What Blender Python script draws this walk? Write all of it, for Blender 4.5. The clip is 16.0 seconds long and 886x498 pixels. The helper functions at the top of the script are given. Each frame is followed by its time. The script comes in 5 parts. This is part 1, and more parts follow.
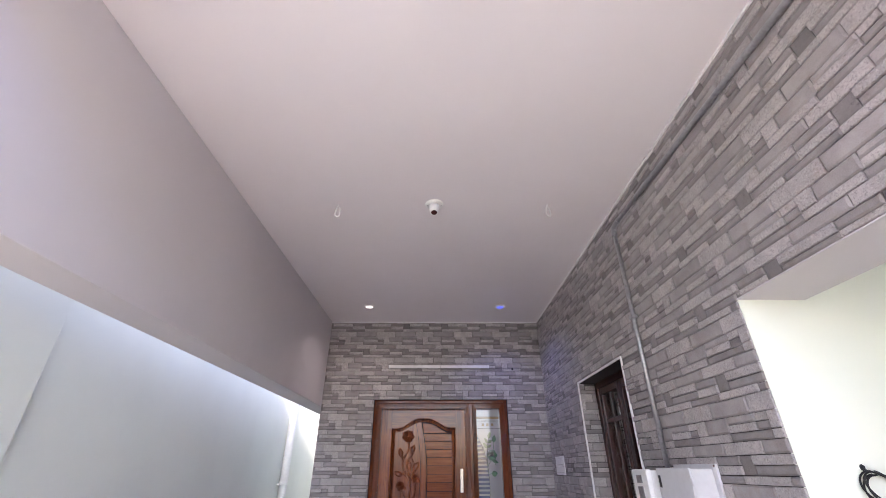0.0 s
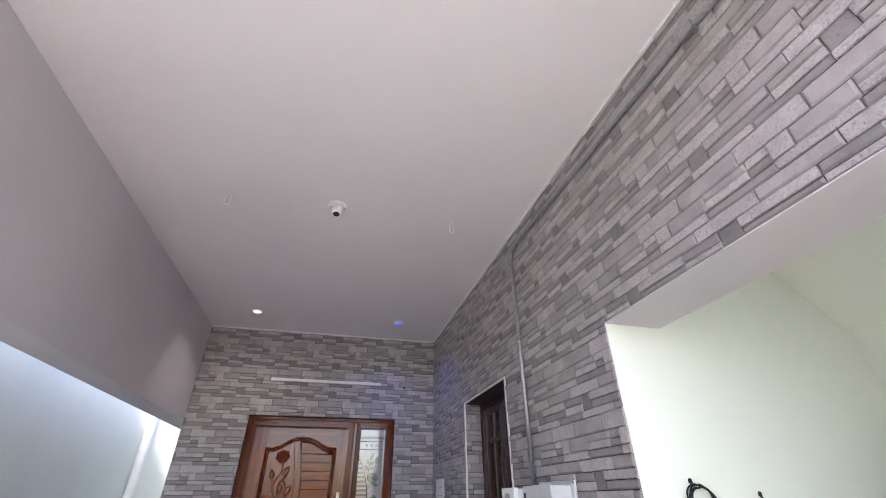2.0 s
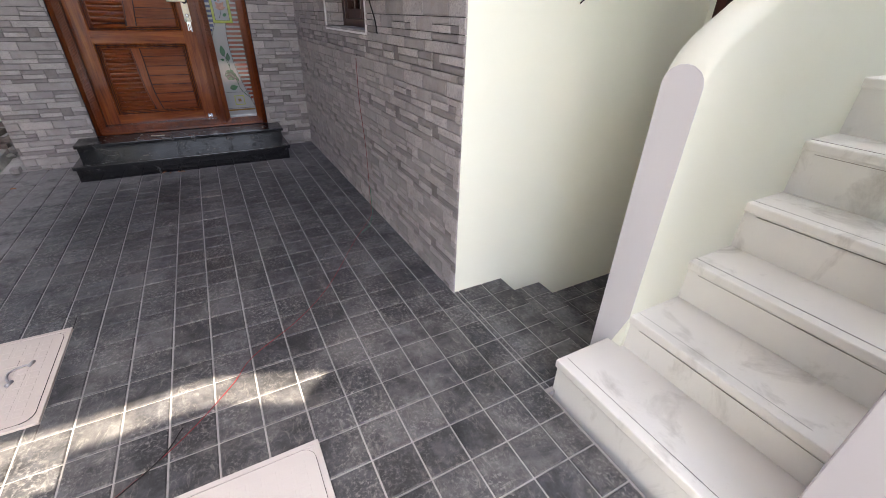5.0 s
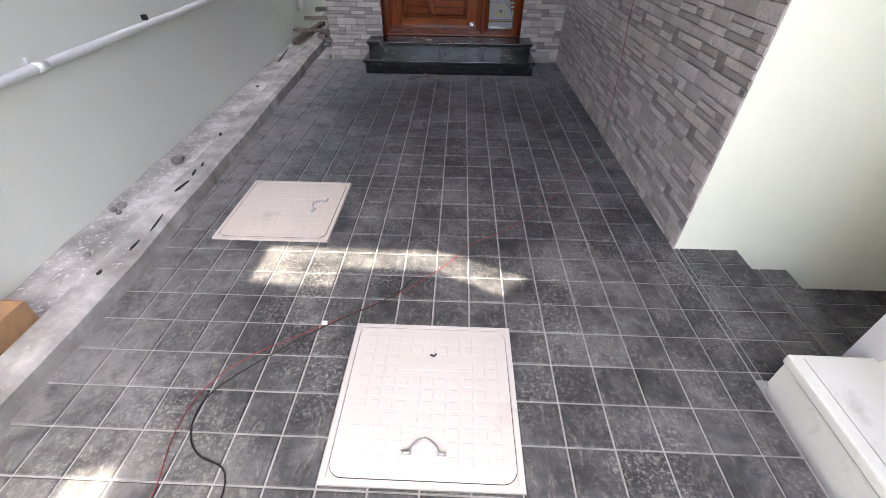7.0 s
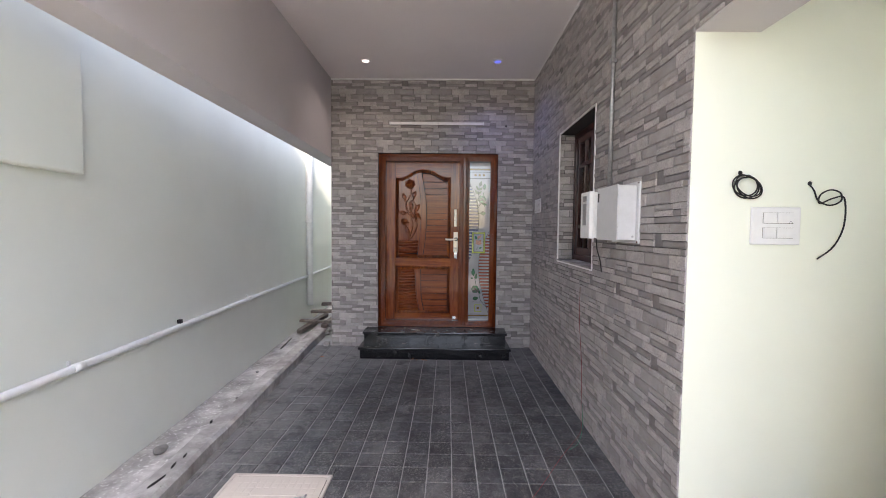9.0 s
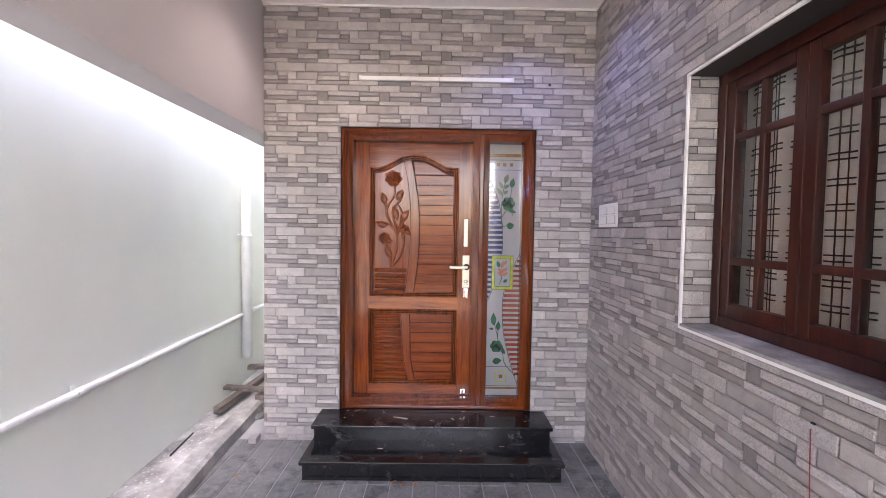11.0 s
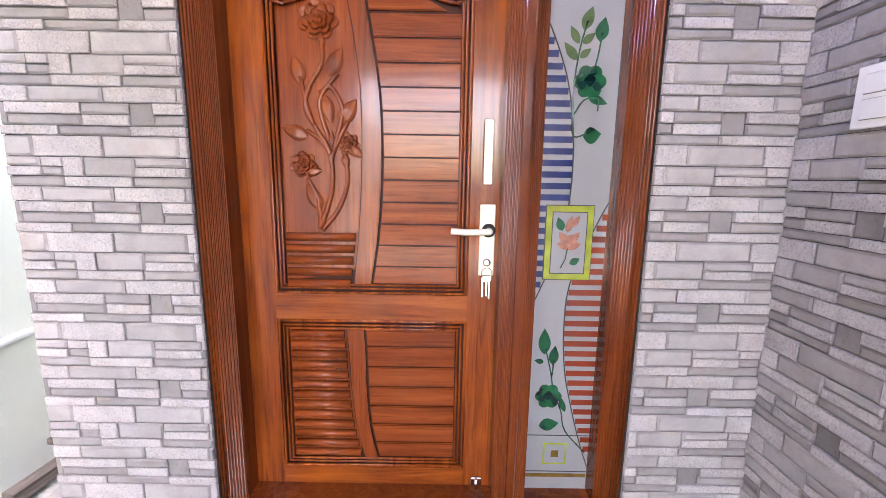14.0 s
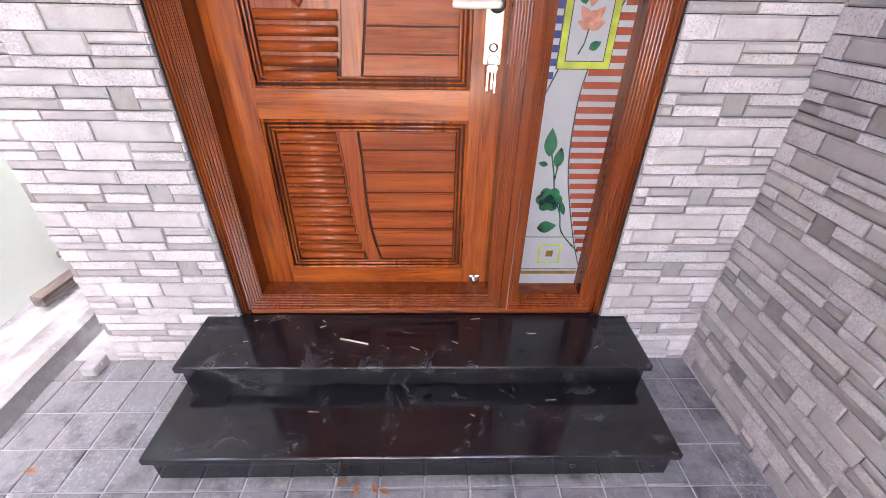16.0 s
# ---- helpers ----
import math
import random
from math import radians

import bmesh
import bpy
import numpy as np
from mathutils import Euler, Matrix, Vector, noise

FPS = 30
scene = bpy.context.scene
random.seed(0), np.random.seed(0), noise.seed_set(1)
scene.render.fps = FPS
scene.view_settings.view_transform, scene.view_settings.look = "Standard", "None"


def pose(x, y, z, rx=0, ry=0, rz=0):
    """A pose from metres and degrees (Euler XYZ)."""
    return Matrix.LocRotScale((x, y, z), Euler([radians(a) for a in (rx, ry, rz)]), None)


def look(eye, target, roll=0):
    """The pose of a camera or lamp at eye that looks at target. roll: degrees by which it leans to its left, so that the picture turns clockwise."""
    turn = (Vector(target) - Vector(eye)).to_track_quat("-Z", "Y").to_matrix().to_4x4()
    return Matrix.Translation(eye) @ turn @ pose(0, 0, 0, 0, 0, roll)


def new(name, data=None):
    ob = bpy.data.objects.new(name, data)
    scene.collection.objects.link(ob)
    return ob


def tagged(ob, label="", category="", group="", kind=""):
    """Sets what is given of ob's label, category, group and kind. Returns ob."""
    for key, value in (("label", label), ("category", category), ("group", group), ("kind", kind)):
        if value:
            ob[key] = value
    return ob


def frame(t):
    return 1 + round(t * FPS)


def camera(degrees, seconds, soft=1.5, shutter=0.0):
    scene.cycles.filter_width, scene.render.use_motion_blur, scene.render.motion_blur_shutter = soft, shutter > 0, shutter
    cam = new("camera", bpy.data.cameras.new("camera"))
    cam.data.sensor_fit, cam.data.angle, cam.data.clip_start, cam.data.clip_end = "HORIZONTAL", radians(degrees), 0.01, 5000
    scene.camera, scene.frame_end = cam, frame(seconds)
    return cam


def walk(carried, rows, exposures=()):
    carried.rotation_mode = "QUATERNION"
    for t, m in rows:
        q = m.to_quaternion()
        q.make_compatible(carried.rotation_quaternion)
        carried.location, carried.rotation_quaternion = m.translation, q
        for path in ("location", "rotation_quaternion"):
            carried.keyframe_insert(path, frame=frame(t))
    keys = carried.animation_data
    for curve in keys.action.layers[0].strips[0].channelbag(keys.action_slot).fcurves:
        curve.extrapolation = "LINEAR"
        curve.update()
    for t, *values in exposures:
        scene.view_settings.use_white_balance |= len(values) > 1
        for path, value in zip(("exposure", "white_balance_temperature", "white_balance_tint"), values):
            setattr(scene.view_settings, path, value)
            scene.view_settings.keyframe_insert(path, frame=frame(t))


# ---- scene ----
cam = camera(94.6, 16.0, 0.45)
PATH = [
    (0, (-0.047, 0.038, 1.660), (-0.027, 1.798, 2.610), -0.1),
    (0.5, (-0.040, 0.000, 1.674), (-0.018, 1.522, 2.971), -0.1),
    (1, (-0.055, 0.003, 1.688), (0.0, 1.418, 3.101), -0.6),
    (1.5, (-0.001, 0.065, 1.669), (0.136, 1.547, 3.006), 0.0),
    (2, (0.051, 0.105, 1.617), (0.476, 1.759, 2.657), -0.4),
    (2.5, (0.182, 0.151, 1.559), (1.012, 1.868, 2.160), -0.7),
    (3, (0.247, 0.131, 1.451), (1.435, 1.721, 1.699), 0.5),
    (3.5, (0.260, 0.033, 1.431), (1.635, 1.485, 1.451), 1.0),
    (4, (0.305, 0.007, 1.422), (1.693, 1.423, 1.164), 0.8),
    (4.5, (0.315, -0.001, 1.349), (1.533, 1.451, 0.712), 1.5),
    (5, (0.221, 0.046, 1.255), (1.064, 1.56, 0.257), 1.6),
    (5.2, (0.221, 0.044, 1.258), (0.822, 1.576, 0.121), -0.0),
    (7.3, (0.063, -0.041, 1.228), (0.002, 1.503, -0.043), 0.5),
    (7.5, (0.064, -0.056, 1.256), (0.003, 1.538, 0.051), 0.4),
    (8, (0.07, -0.137, 1.343), (0.012, 1.653, 0.454), 0.5),
    (8.5, (0.089, -0.225, 1.399), (0.048, 1.728, 0.971), 0.5),
    (9, (0.102, -0.219, 1.41), (0.08, 1.779, 1.318), 0.6),
    (9.2, (0.08, -0.101, 1.396), (0.064, 1.899, 1.373), 0.5),
    (11.3, (-0.002, 2.008, 1.584), (0.014, 4.006, 1.503), 0.9),
    (11.5, (0.01, 2.22, 1.595), (0.011, 4.218, 1.52), 0.8),
    (12, (0.007, 2.739, 1.602), (0.008, 4.737, 1.516), 0.7),
    (12.5, (-0.009, 3.192, 1.602), (-0.011, 5.19, 1.512), 0.7),
    (13, (0.028, 3.395, 1.607), (0.035, 5.39, 1.466), 0.7),
    (13.5, (0.039, 3.462, 1.579), (0.054, 5.442, 1.298), 0.7),
    (14, (0.051, 3.44, 1.473), (0.048, 5.411, 1.134), 0.9),
    (14.5, (0.015, 3.44, 1.434), (0.059, 5.367, 0.9), 1.0),
    (15, (0.017, 3.448, 1.396), (0.061, 5.307, 0.66), 0.9),
    (15.5, (0.023, 3.465, 1.361), (0.071, 5.24, 0.441), 1.0),
    (16, (0.022, 3.482, 1.328), (0.07, 5.172, 0.26), 1.0),
]
walk(cam, [(t, look(eye, target, roll)) for t, eye, target, roll in PATH],
     [(0, 3.2, 6300, 19), (1, 2.86, 6000, 17), (2, 3.08, 6100, 14), (3, 2.84, 7000, 16), (3.5, 2.75, 7200, 15), (4.0, 2.68, 7100, 14), (4.5, 2.75, 7000, 14), (5, 2.98, 6800, 14), (7.3, 3.06, 6600, 12), (9.2, 3.02, 6750, 12), (11.3, 4.24, 6850, 20), (12.5, 4.47, 6800, 21), (14, 4.78, 6700, 19), (16, 5.08, 6750, 19)])

# ---- world, sun, large lights ----
world = bpy.data.worlds.new("sky")
scene.world = world
world.use_nodes = True
wn = world.node_tree.nodes
sky = wn.new("ShaderNodeTexSky")
sky.sky_type, sky.sun_disc = "NISHITA", False
sky.sun_elevation, sky.sun_rotation = radians(58), radians(166)
sky.air_density, sky.dust_density, sky.ozone_density = 1.0, 3.0, 1.0
world.node_tree.links.new(sky.outputs[0], wn["Background"].inputs[0])
wn["Background"].inputs[1].default_value = 0.15
sun_data = bpy.data.lights.new("sun", "SUN")
sun_data.energy, sun_data.angle, sun_data.color = 2.7, radians(0.6), (1.0, 0.88, 0.71)
sun = new("sun", sun_data)
sun.matrix_world = look((0.5, -1.94, 3.2), (0, 0, 0))


# ---- materials ----
def base_mat(name, rough=0.6, metal=0.0, coat=0.0, spec=0.36):
    m = bpy.data.materials.new(name)
    m.use_nodes = True
    b = m.node_tree.nodes["Principled BSDF"]
    b.inputs["Roughness"].default_value = rough
    b.inputs["Metallic"].default_value = metal
    b.inputs["Coat Weight"].default_value = coat
    b.inputs["Specular IOR Level"].default_value = spec
    return m, m.node_tree.nodes, m.node_tree.links, b


def coords(nodes, links, scale=(1, 1, 1), shift_random=False):
    g = nodes.new("ShaderNodeNewGeometry")
    mp = nodes.new("ShaderNodeMapping")
    mp.inputs["Scale"].default_value = scale
    links.new(g.outputs["Position"], mp.inputs["Vector"])
    if shift_random:
        r = piece_random(nodes, links)
        mu = nodes.new("ShaderNodeMath")
        mu.operation = "MULTIPLY"
        mu.inputs[1].default_value = 37.0
        links.new(r, mu.inputs[0])
        links.new(mu.outputs[0], mp.inputs["Location"])
    return mp.outputs[0]


def piece_random(nodes, links):
    """One number a piece, whether it is an object or an island of a joined mesh."""
    o = nodes.new("ShaderNodeObjectInfo")
    g = nodes.new("ShaderNodeNewGeometry")
    a = nodes.new("ShaderNodeMath")
    a.operation = "ADD"
    links.new(o.outputs["Random"], a.inputs[0])
    links.new(g.outputs["Random Per Island"], a.inputs[1])
    f = nodes.new("ShaderNodeMath")
    f.operation = "FRACT"
    links.new(a.outputs[0], f.inputs[0])
    return f.outputs[0]


def noise_tex(nodes, links, vec, scale, detail=4.0, rough=0.55, distort=0.0):
    n = nodes.new("ShaderNodeTexNoise")
    n.inputs["Scale"].default_value = scale
    n.inputs["Detail"].default_value = detail
    n.inputs["Roughness"].default_value = rough
    n.inputs["Distortion"].default_value = distort
    links.new(vec, n.inputs["Vector"])
    return n.outputs["Fac"]


def ramp(nodes, links, fac, stops):
    r = nodes.new("ShaderNodeValToRGB")
    el = r.color_ramp.elements
    while len(el) < len(stops):
        el.new(0.5)
    for e, (p, c) in zip(el, stops):
        e.position = p
        e.color = (*c, 1) if len(c) == 3 else c
    links.new(fac, r.inputs[0])
    return r.outputs[0]


def mixc(nodes, links, fac, a, b, mode="MIX"):
    m = nodes.new("ShaderNodeMix")
    m.data_type, m.blend_type = "RGBA", mode
    for val, sock in ((fac, m.inputs[0]), (a, m.inputs[6]), (b, m.inputs[7])):
        if isinstance(val, (int, float)):
            sock.default_value = val
        elif isinstance(val, tuple):
            sock.default_value = (*val, 1)
        else:
            links.new(val, sock)
    return m.outputs[2]


def bump(nodes, links, b, height, strength, distance=0.002):
    n = nodes.new("ShaderNodeBump")
    n.inputs["Strength"].default_value = strength
    n.inputs["Distance"].default_value = distance
    links.new(height, n.inputs["Height"])
    links.new(n.outputs[0], b.inputs["Normal"])


def paint(name, rgb, rough=0.55, wear=0.06, dirt=None, dirt_at=0.62, lumps=0.25):
    """Wall paint or plaster: broad unevenness, fine stipple, optional stains."""
    m, n, l, b = base_mat(name, rough)
    v = coords(n, l)
    big = noise_tex(n, l, v, 1.3, 5)
    lo = tuple(c * (1 - wear) for c in rgb)
    hi = tuple(min(0.95, c * (1 + wear * 0.6)) for c in rgb)
    col = ramp(n, l, big, [(0.3, lo), (0.7, hi)])
    if dirt:
        sp = noise_tex(n, l, coords(n, l, (1, 1, 0.6)), 5.0, 8, 0.65, 0.6)
        col = mixc(n, l, ramp(n, l, sp, [(dirt_at, (0, 0, 0)), (dirt_at + 0.16, (0.75, 0.75, 0.75))]), col, dirt)
    l.new(col, b.inputs["Base Color"])
    bump(n, l, b, noise_tex(n, l, v, 90, 4), lumps, 0.0015)
    return m


def plain(name, rgb, rough=0.4, metal=0.0, coat=0.0, var=0.08, scale=30):
    m, n, l, b = base_mat(name, rough, metal, coat)
    f = noise_tex(n, l, coords(n, l), scale, 5)
    l.new(ramp(n, l, f, [(0.3, tuple(c * (1 - var) for c in rgb)), (0.7, tuple(min(1, c * (1 + var)) for c in rgb))]), b.inputs["Base Color"])
    l.new(ramp(n, l, f, [(0.3, (rough * 0.85,) * 3), (0.75, (min(1, rough * 1.2),) * 3)]), b.inputs["Roughness"])
    return m


def wood(name, dark, mid, light, axis, rough=0.12, coat=0.0, spec=0.33):
    """Varnished wood, grain along the axis."""
    m, n, l, b = base_mat(name, rough, 0, coat)
    b.inputs["Coat Roughness"].default_value = 0.12
    b.inputs["Specular IOR Level"].default_value = spec
    sc = [26, 26, 26]
    sc[axis] = 1.6
    v = coords(n, l, tuple(sc))
    g1 = noise_tex(n, l, v, 1.0, 6, 0.6, 0.8)
    sc2 = [110, 110, 110]
    sc2[axis] = 5
    g2 = noise_tex(n, l, coords(n, l, tuple(sc2)), 1.0, 3)
    blot = noise_tex(n, l, coords(n, l), 3.2, 4)
    c = ramp(n, l, g1, [(0.28, dark), (0.5, mid), (0.72, light)])
    c = mixc(n, l, ramp(n, l, g2, [(0.55, (0, 0, 0)), (0.7, (0.7, 0.7, 0.7))]), c, dark)
    c = mixc(n, l, ramp(n, l, blot, [(0.45, (0, 0, 0)), (0.75, (0.5, 0.5, 0.5))]), c, light)
    l.new(c, b.inputs["Base Color"])
    wave = noise_tex(n, l, coords(n, l), 34, 3)
    add = n.new("ShaderNodeMath")
    add.operation = "MULTIPLY_ADD"
    add.inputs[1].default_value = 2.5
    l.new(wave, add.inputs[0])
    l.new(g2, add.inputs[2])
    bump(n, l, b, add.outputs[0], 0.10, 0.001)
    return m


def stone_mat(name, tone, rough_face, gloss, vary=0.09, stain=0.0):
    """Cladding stone; rough_face: 0 sawn and cloudy, 1 bush-hammered."""
    m, n, l, b = base_mat(name, gloss, 0, 0, 0.3)
    r = piece_random(n, l)
    v = coords(n, l, (1, 1, 1), True)
    col = ramp(n, l, r, [(0.0, tuple(c * (1 - vary) for c in tone)), (1.0, tuple(c * (1 + vary) for c in tone))])
    cloud = noise_tex(n, l, v, 9, 6, 0.62, 0.5)
    col = mixc(n, l, 0.55, col, ramp(n, l, cloud, [(0.28, (0.33, 0.325, 0.32)), (0.5, (0.50, 0.495, 0.49)), (0.75, (0.70, 0.685, 0.67))]), "OVERLAY")
    warm = noise_tex(n, l, v, 14, 5, 0.6)
    col = mixc(n, l, ramp(n, l, warm, [(0.54, (0, 0, 0)), (0.70, (0.42, 0.42, 0.42))]), col, tuple(c * k for c, k in zip(tone, (0.82, 0.70, 0.60))))
    if stain:
        spots = noise_tex(n, l, v, 55, 5, 0.7, 0.8)
        col = mixc(n, l, ramp(n, l, spots, [(0.60, (0, 0, 0)), (0.68, (stain,) * 3)]), col, (0.05, 0.045, 0.042))
    chips = noise_tex(n, l, coords(n, l), 150 if rough_face else 240, 6, 0.75)
    k = 0.75 if rough_face else 0.32
    col = mixc(n, l, ramp(n, l, chips, [(0.36, (k, k, k)), (0.47, (0, 0, 0))]), col, tuple(c * 0.45 for c in tone))
    col = mixc(n, l, ramp(n, l, chips, [(0.55, (0, 0, 0)), (0.68, (k, k, k))]), col, tuple(min(0.85, c * 1.5) for c in tone))
    l.new(col, b.inputs["Base Color"])
    if rough_face:
        bump(n, l, b, noise_tex(n, l, coords(n, l), 75, 6, 0.72), 1.0, 0.009)
    else:
        bump(n, l, b, noise_tex(n, l, coords(n, l), 40, 6, 0.7), 0.4, 0.005)
    return m


def tile_mat():
    m, n, l, b = base_mat("slate_tile", 0.5)
    r = piece_random(n, l)
    v = coords(n, l)
    col = ramp(n, l, r, [(0.0, (0.034, 0.036, 0.040)), (0.5, (0.052, 0.054, 0.059)), (1.0, (0.078, 0.080, 0.087))])
    mottle = noise_tex(n, l, coords(n, l, (1, 1, 1), True), 16, 7, 0.68)
    col = mixc(n, l, 0.6, col, ramp(n, l, mottle, [(0.32, (0.10, 0.10, 0.11)), (0.5, (0.45, 0.45, 0.46)), (0.66, (1.0, 1.0, 1.0))]), "OVERLAY")
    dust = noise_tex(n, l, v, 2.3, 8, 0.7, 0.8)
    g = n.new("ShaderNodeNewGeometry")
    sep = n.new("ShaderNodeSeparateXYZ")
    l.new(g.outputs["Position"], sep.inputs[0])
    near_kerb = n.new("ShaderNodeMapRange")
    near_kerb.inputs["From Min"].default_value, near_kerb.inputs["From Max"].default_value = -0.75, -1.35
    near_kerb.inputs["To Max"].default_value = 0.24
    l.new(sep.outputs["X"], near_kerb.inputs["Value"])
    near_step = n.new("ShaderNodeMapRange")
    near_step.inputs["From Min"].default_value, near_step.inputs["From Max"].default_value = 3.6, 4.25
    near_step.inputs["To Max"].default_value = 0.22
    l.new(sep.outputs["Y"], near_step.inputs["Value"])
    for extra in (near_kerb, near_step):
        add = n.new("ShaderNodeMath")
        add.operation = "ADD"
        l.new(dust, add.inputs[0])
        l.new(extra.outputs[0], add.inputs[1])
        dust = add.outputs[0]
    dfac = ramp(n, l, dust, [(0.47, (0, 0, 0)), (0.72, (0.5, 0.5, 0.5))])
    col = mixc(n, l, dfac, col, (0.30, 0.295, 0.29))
    scuff = noise_tex(n, l, coords(n, l, (1, 0.45, 1)), 26, 9, 0.78, 1.5)
    col = mixc(n, l, ramp(n, l, scuff, [(0.53, (0, 0, 0)), (0.68, (0.62, 0.62, 0.62))]), col, (0.28, 0.268, 0.25))
    spots = noise_tex(n, l, v, 75, 6, 0.7)
    patch = noise_tex(n, l, v, 3.1, 5, 0.6)
    col = mixc(n, l, ramp(n, l, patch, [(0.42, (0, 0, 0)), (0.62, (1, 1, 1))]), col, mixc(n, l, ramp(n, l, spots, [(0.50, (0, 0, 0)), (0.64, (0.62, 0.62, 0.62))]), col, (0.36, 0.355, 0.345)))
    dark = noise_tex(n, l, v, 5, 6, 0.7)
    col = mixc(n, l, ramp(n, l, dark, [(0.34, (0.7, 0.7, 0.7)), (0.5, (0, 0, 0))]), col, (0.022, 0.022, 0.024))
    l.new(col, b.inputs["Base Color"])
    l.new(ramp(n, l, dust, [(0.35, (0.38,) * 3), (0.75, (0.75,) * 3)]), b.inputs["Roughness"])
    bump(n, l, b, mottle, 0.8, 0.006)
    return m


def granite_mat():
    m, n, l, b = base_mat("black_granite", 0.05, 0, 0.0, 0.6)
    v = coords(n, l)
    dust = noise_tex(n, l, v, 7, 9, 0.74, 1.4)
    sp = noise_tex(n, l, v, 260, 2)
    grit = noise_tex(n, l, v, 120, 3, 0.7)
    col = ramp(n, l, sp, [(0.4, (0.004, 0.004, 0.005)), (0.75, (0.016, 0.016, 0.018))])
    col = mixc(n, l, ramp(n, l, dust, [(0.52, (0, 0, 0)), (0.78, (0.16, 0.16, 0.16))]), col, (0.24, 0.23, 0.22))
    col = mixc(n, l, ramp(n, l, grit, [(0.70, (0, 0, 0)), (0.78, (0.35, 0.35, 0.35))]), col, (0.34, 0.33, 0.31))
    l.new(col, b.inputs["Base Color"])
    l.new(ramp(n, l, dust, [(0.40, (0.07,) * 3), (0.70, (0.36,) * 3)]), b.inputs["Roughness"])
    return m


def concrete_mat(name="rough_concrete", k=1.0, splash=0.66):
    m, n, l, b = base_mat(name, 0.85)
    v = coords(n, l)
    a = noise_tex(n, l, v, 4, 8, 0.65)
    s = noise_tex(n, l, v, 42, 5, 0.6)
    col = ramp(n, l, a, [(0.3, (0.20 * k, 0.19 * k, 0.185 * k)), (0.5, (0.36 * k, 0.35 * k, 0.34 * k)), (0.68, (0.60 * k, 0.59 * k, 0.58 * k))])
    col = mixc(n, l, ramp(n, l, s, [(splash, (0, 0, 0)), (splash + 0.06, (0.8, 0.8, 0.8))]), col, (0.72, 0.71, 0.70))
    col = mixc(n, l, ramp(n, l, s, [(0.27, (0.7, 0.7, 0.7)), (0.33, (0, 0, 0))]), col, (0.10, 0.095, 0.09))
    l.new(col, b.inputs["Base Color"])
    bump(n, l, b, a, 0.7, 0.01)
    return m


def glow(name, rgb, strength):
    m, n, l, b = base_mat(name, 0.4)
    b.inputs["Base Color"].default_value = (0.08, 0.08, 0.08, 1)
    b.inputs["Emission Color"].default_value = (*rgb, 1)
    b.inputs["Emission Strength"].default_value = strength
    return m


M_CEIL = paint("ceiling_paint", (0.81, 0.765, 0.77), 0.7, 0.03, lumps=0.1)
M_LILAC = paint("pale_grey_paint", (0.60, 0.565, 0.575), 0.6, 0.04, lumps=0.12)
# The beam's paint again, darkened to offset bright bounce light on the pillar.
M_LILAC_DIM = paint("dimmed_pale_grey_paint", (0.40, 0.392, 0.412), 0.6, 0.06, lumps=0.15)
M_LILACW = paint("pale_lilac_white", (0.66, 0.645, 0.655), 0.6, 0.05, lumps=0.15)
M_SEAM = paint("dark_seam", (0.36, 0.34, 0.30), 0.9, 0.2)
M_GREEN = paint("pale_green_paint", (0.755, 0.785, 0.72), 0.5, 0.05, lumps=0.15)
M_CREAM = paint("cream_green_paint", (0.87, 0.885, 0.77), 0.55, 0.03, lumps=0.12)
M_STAIR = paint("whitewashed_plaster", (0.79, 0.775, 0.725), 0.75, 0.09, (0.44, 0.42, 0.37), 0.55, 0.4)
M_CORE = paint("mortar", (0.040, 0.037, 0.036), 0.9, 0.15, lumps=0.5)
M_GROUT = paint("tile_grout", (0.37, 0.365, 0.36), 0.9, 0.22, (0.14, 0.14, 0.14), 0.56, 0.5)
M_STONES = (stone_mat("sawn_dark_stone", (0.262, 0.243, 0.239), 0, 0.42), stone_mat("sawn_grey_stone", (0.330, 0.307, 0.302), 0, 0.42),
            stone_mat("hammered_pale_stone", (0.455, 0.425, 0.419), 1, 0.8, 0.07), stone_mat("stained_square_stone", (0.215, 0.200, 0.196), 0, 0.55, 0.12, 0.6))
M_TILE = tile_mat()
M_GRANITE = granite_mat()
M_CONC = concrete_mat()
M_CEMENT = concrete_mat("grey_cement", 0.92, 0.66)
M_LUMP = concrete_mat("dark_mortar_lump", 0.42, 0.70)
M_SPLASH = concrete_mat("paint_splashed_mortar", 0.98, 0.58)
DK, MD, LT = (0.070, 0.012, 0.004), (0.185, 0.038, 0.007), (0.30, 0.076, 0.011)
M_WOODZ = wood("varnished_teak_upright", DK, MD, LT, 2)
M_WOODX = wood("varnished_teak_across", DK, MD, LT, 0)
M_FRAMEZ = wood("dark_teak_frame_upright", (0.070, 0.014, 0.005), (0.130, 0.027, 0.007), (0.19, 0.044, 0.009), 2)
M_FRAMEX = wood("dark_teak_frame_across", (0.070, 0.014, 0.005), (0.130, 0.027, 0.007), (0.19, 0.044, 0.009), 0)
PD, PM, PL = (0.105, 0.020, 0.006), (0.185, 0.039, 0.010), (0.250, 0.060, 0.014)
M_WOODP = wood("varnished_teak_panel", PD, PM, PL, 2, 0.11, 0.0, 0.33)
M_WOODS = wood("varnished_teak_slat", PD, PM, PL, 0, 0.11, 0.0, 0.23)
# Backing teak, coloured darker to put shade into the gaps between slats.
M_GROOVE = wood("gap_shade_teak", (0.026, 0.006, 0.003), (0.040, 0.009, 0.004), (0.055, 0.013, 0.006), 2, 0.5, 0.0, 0.15)
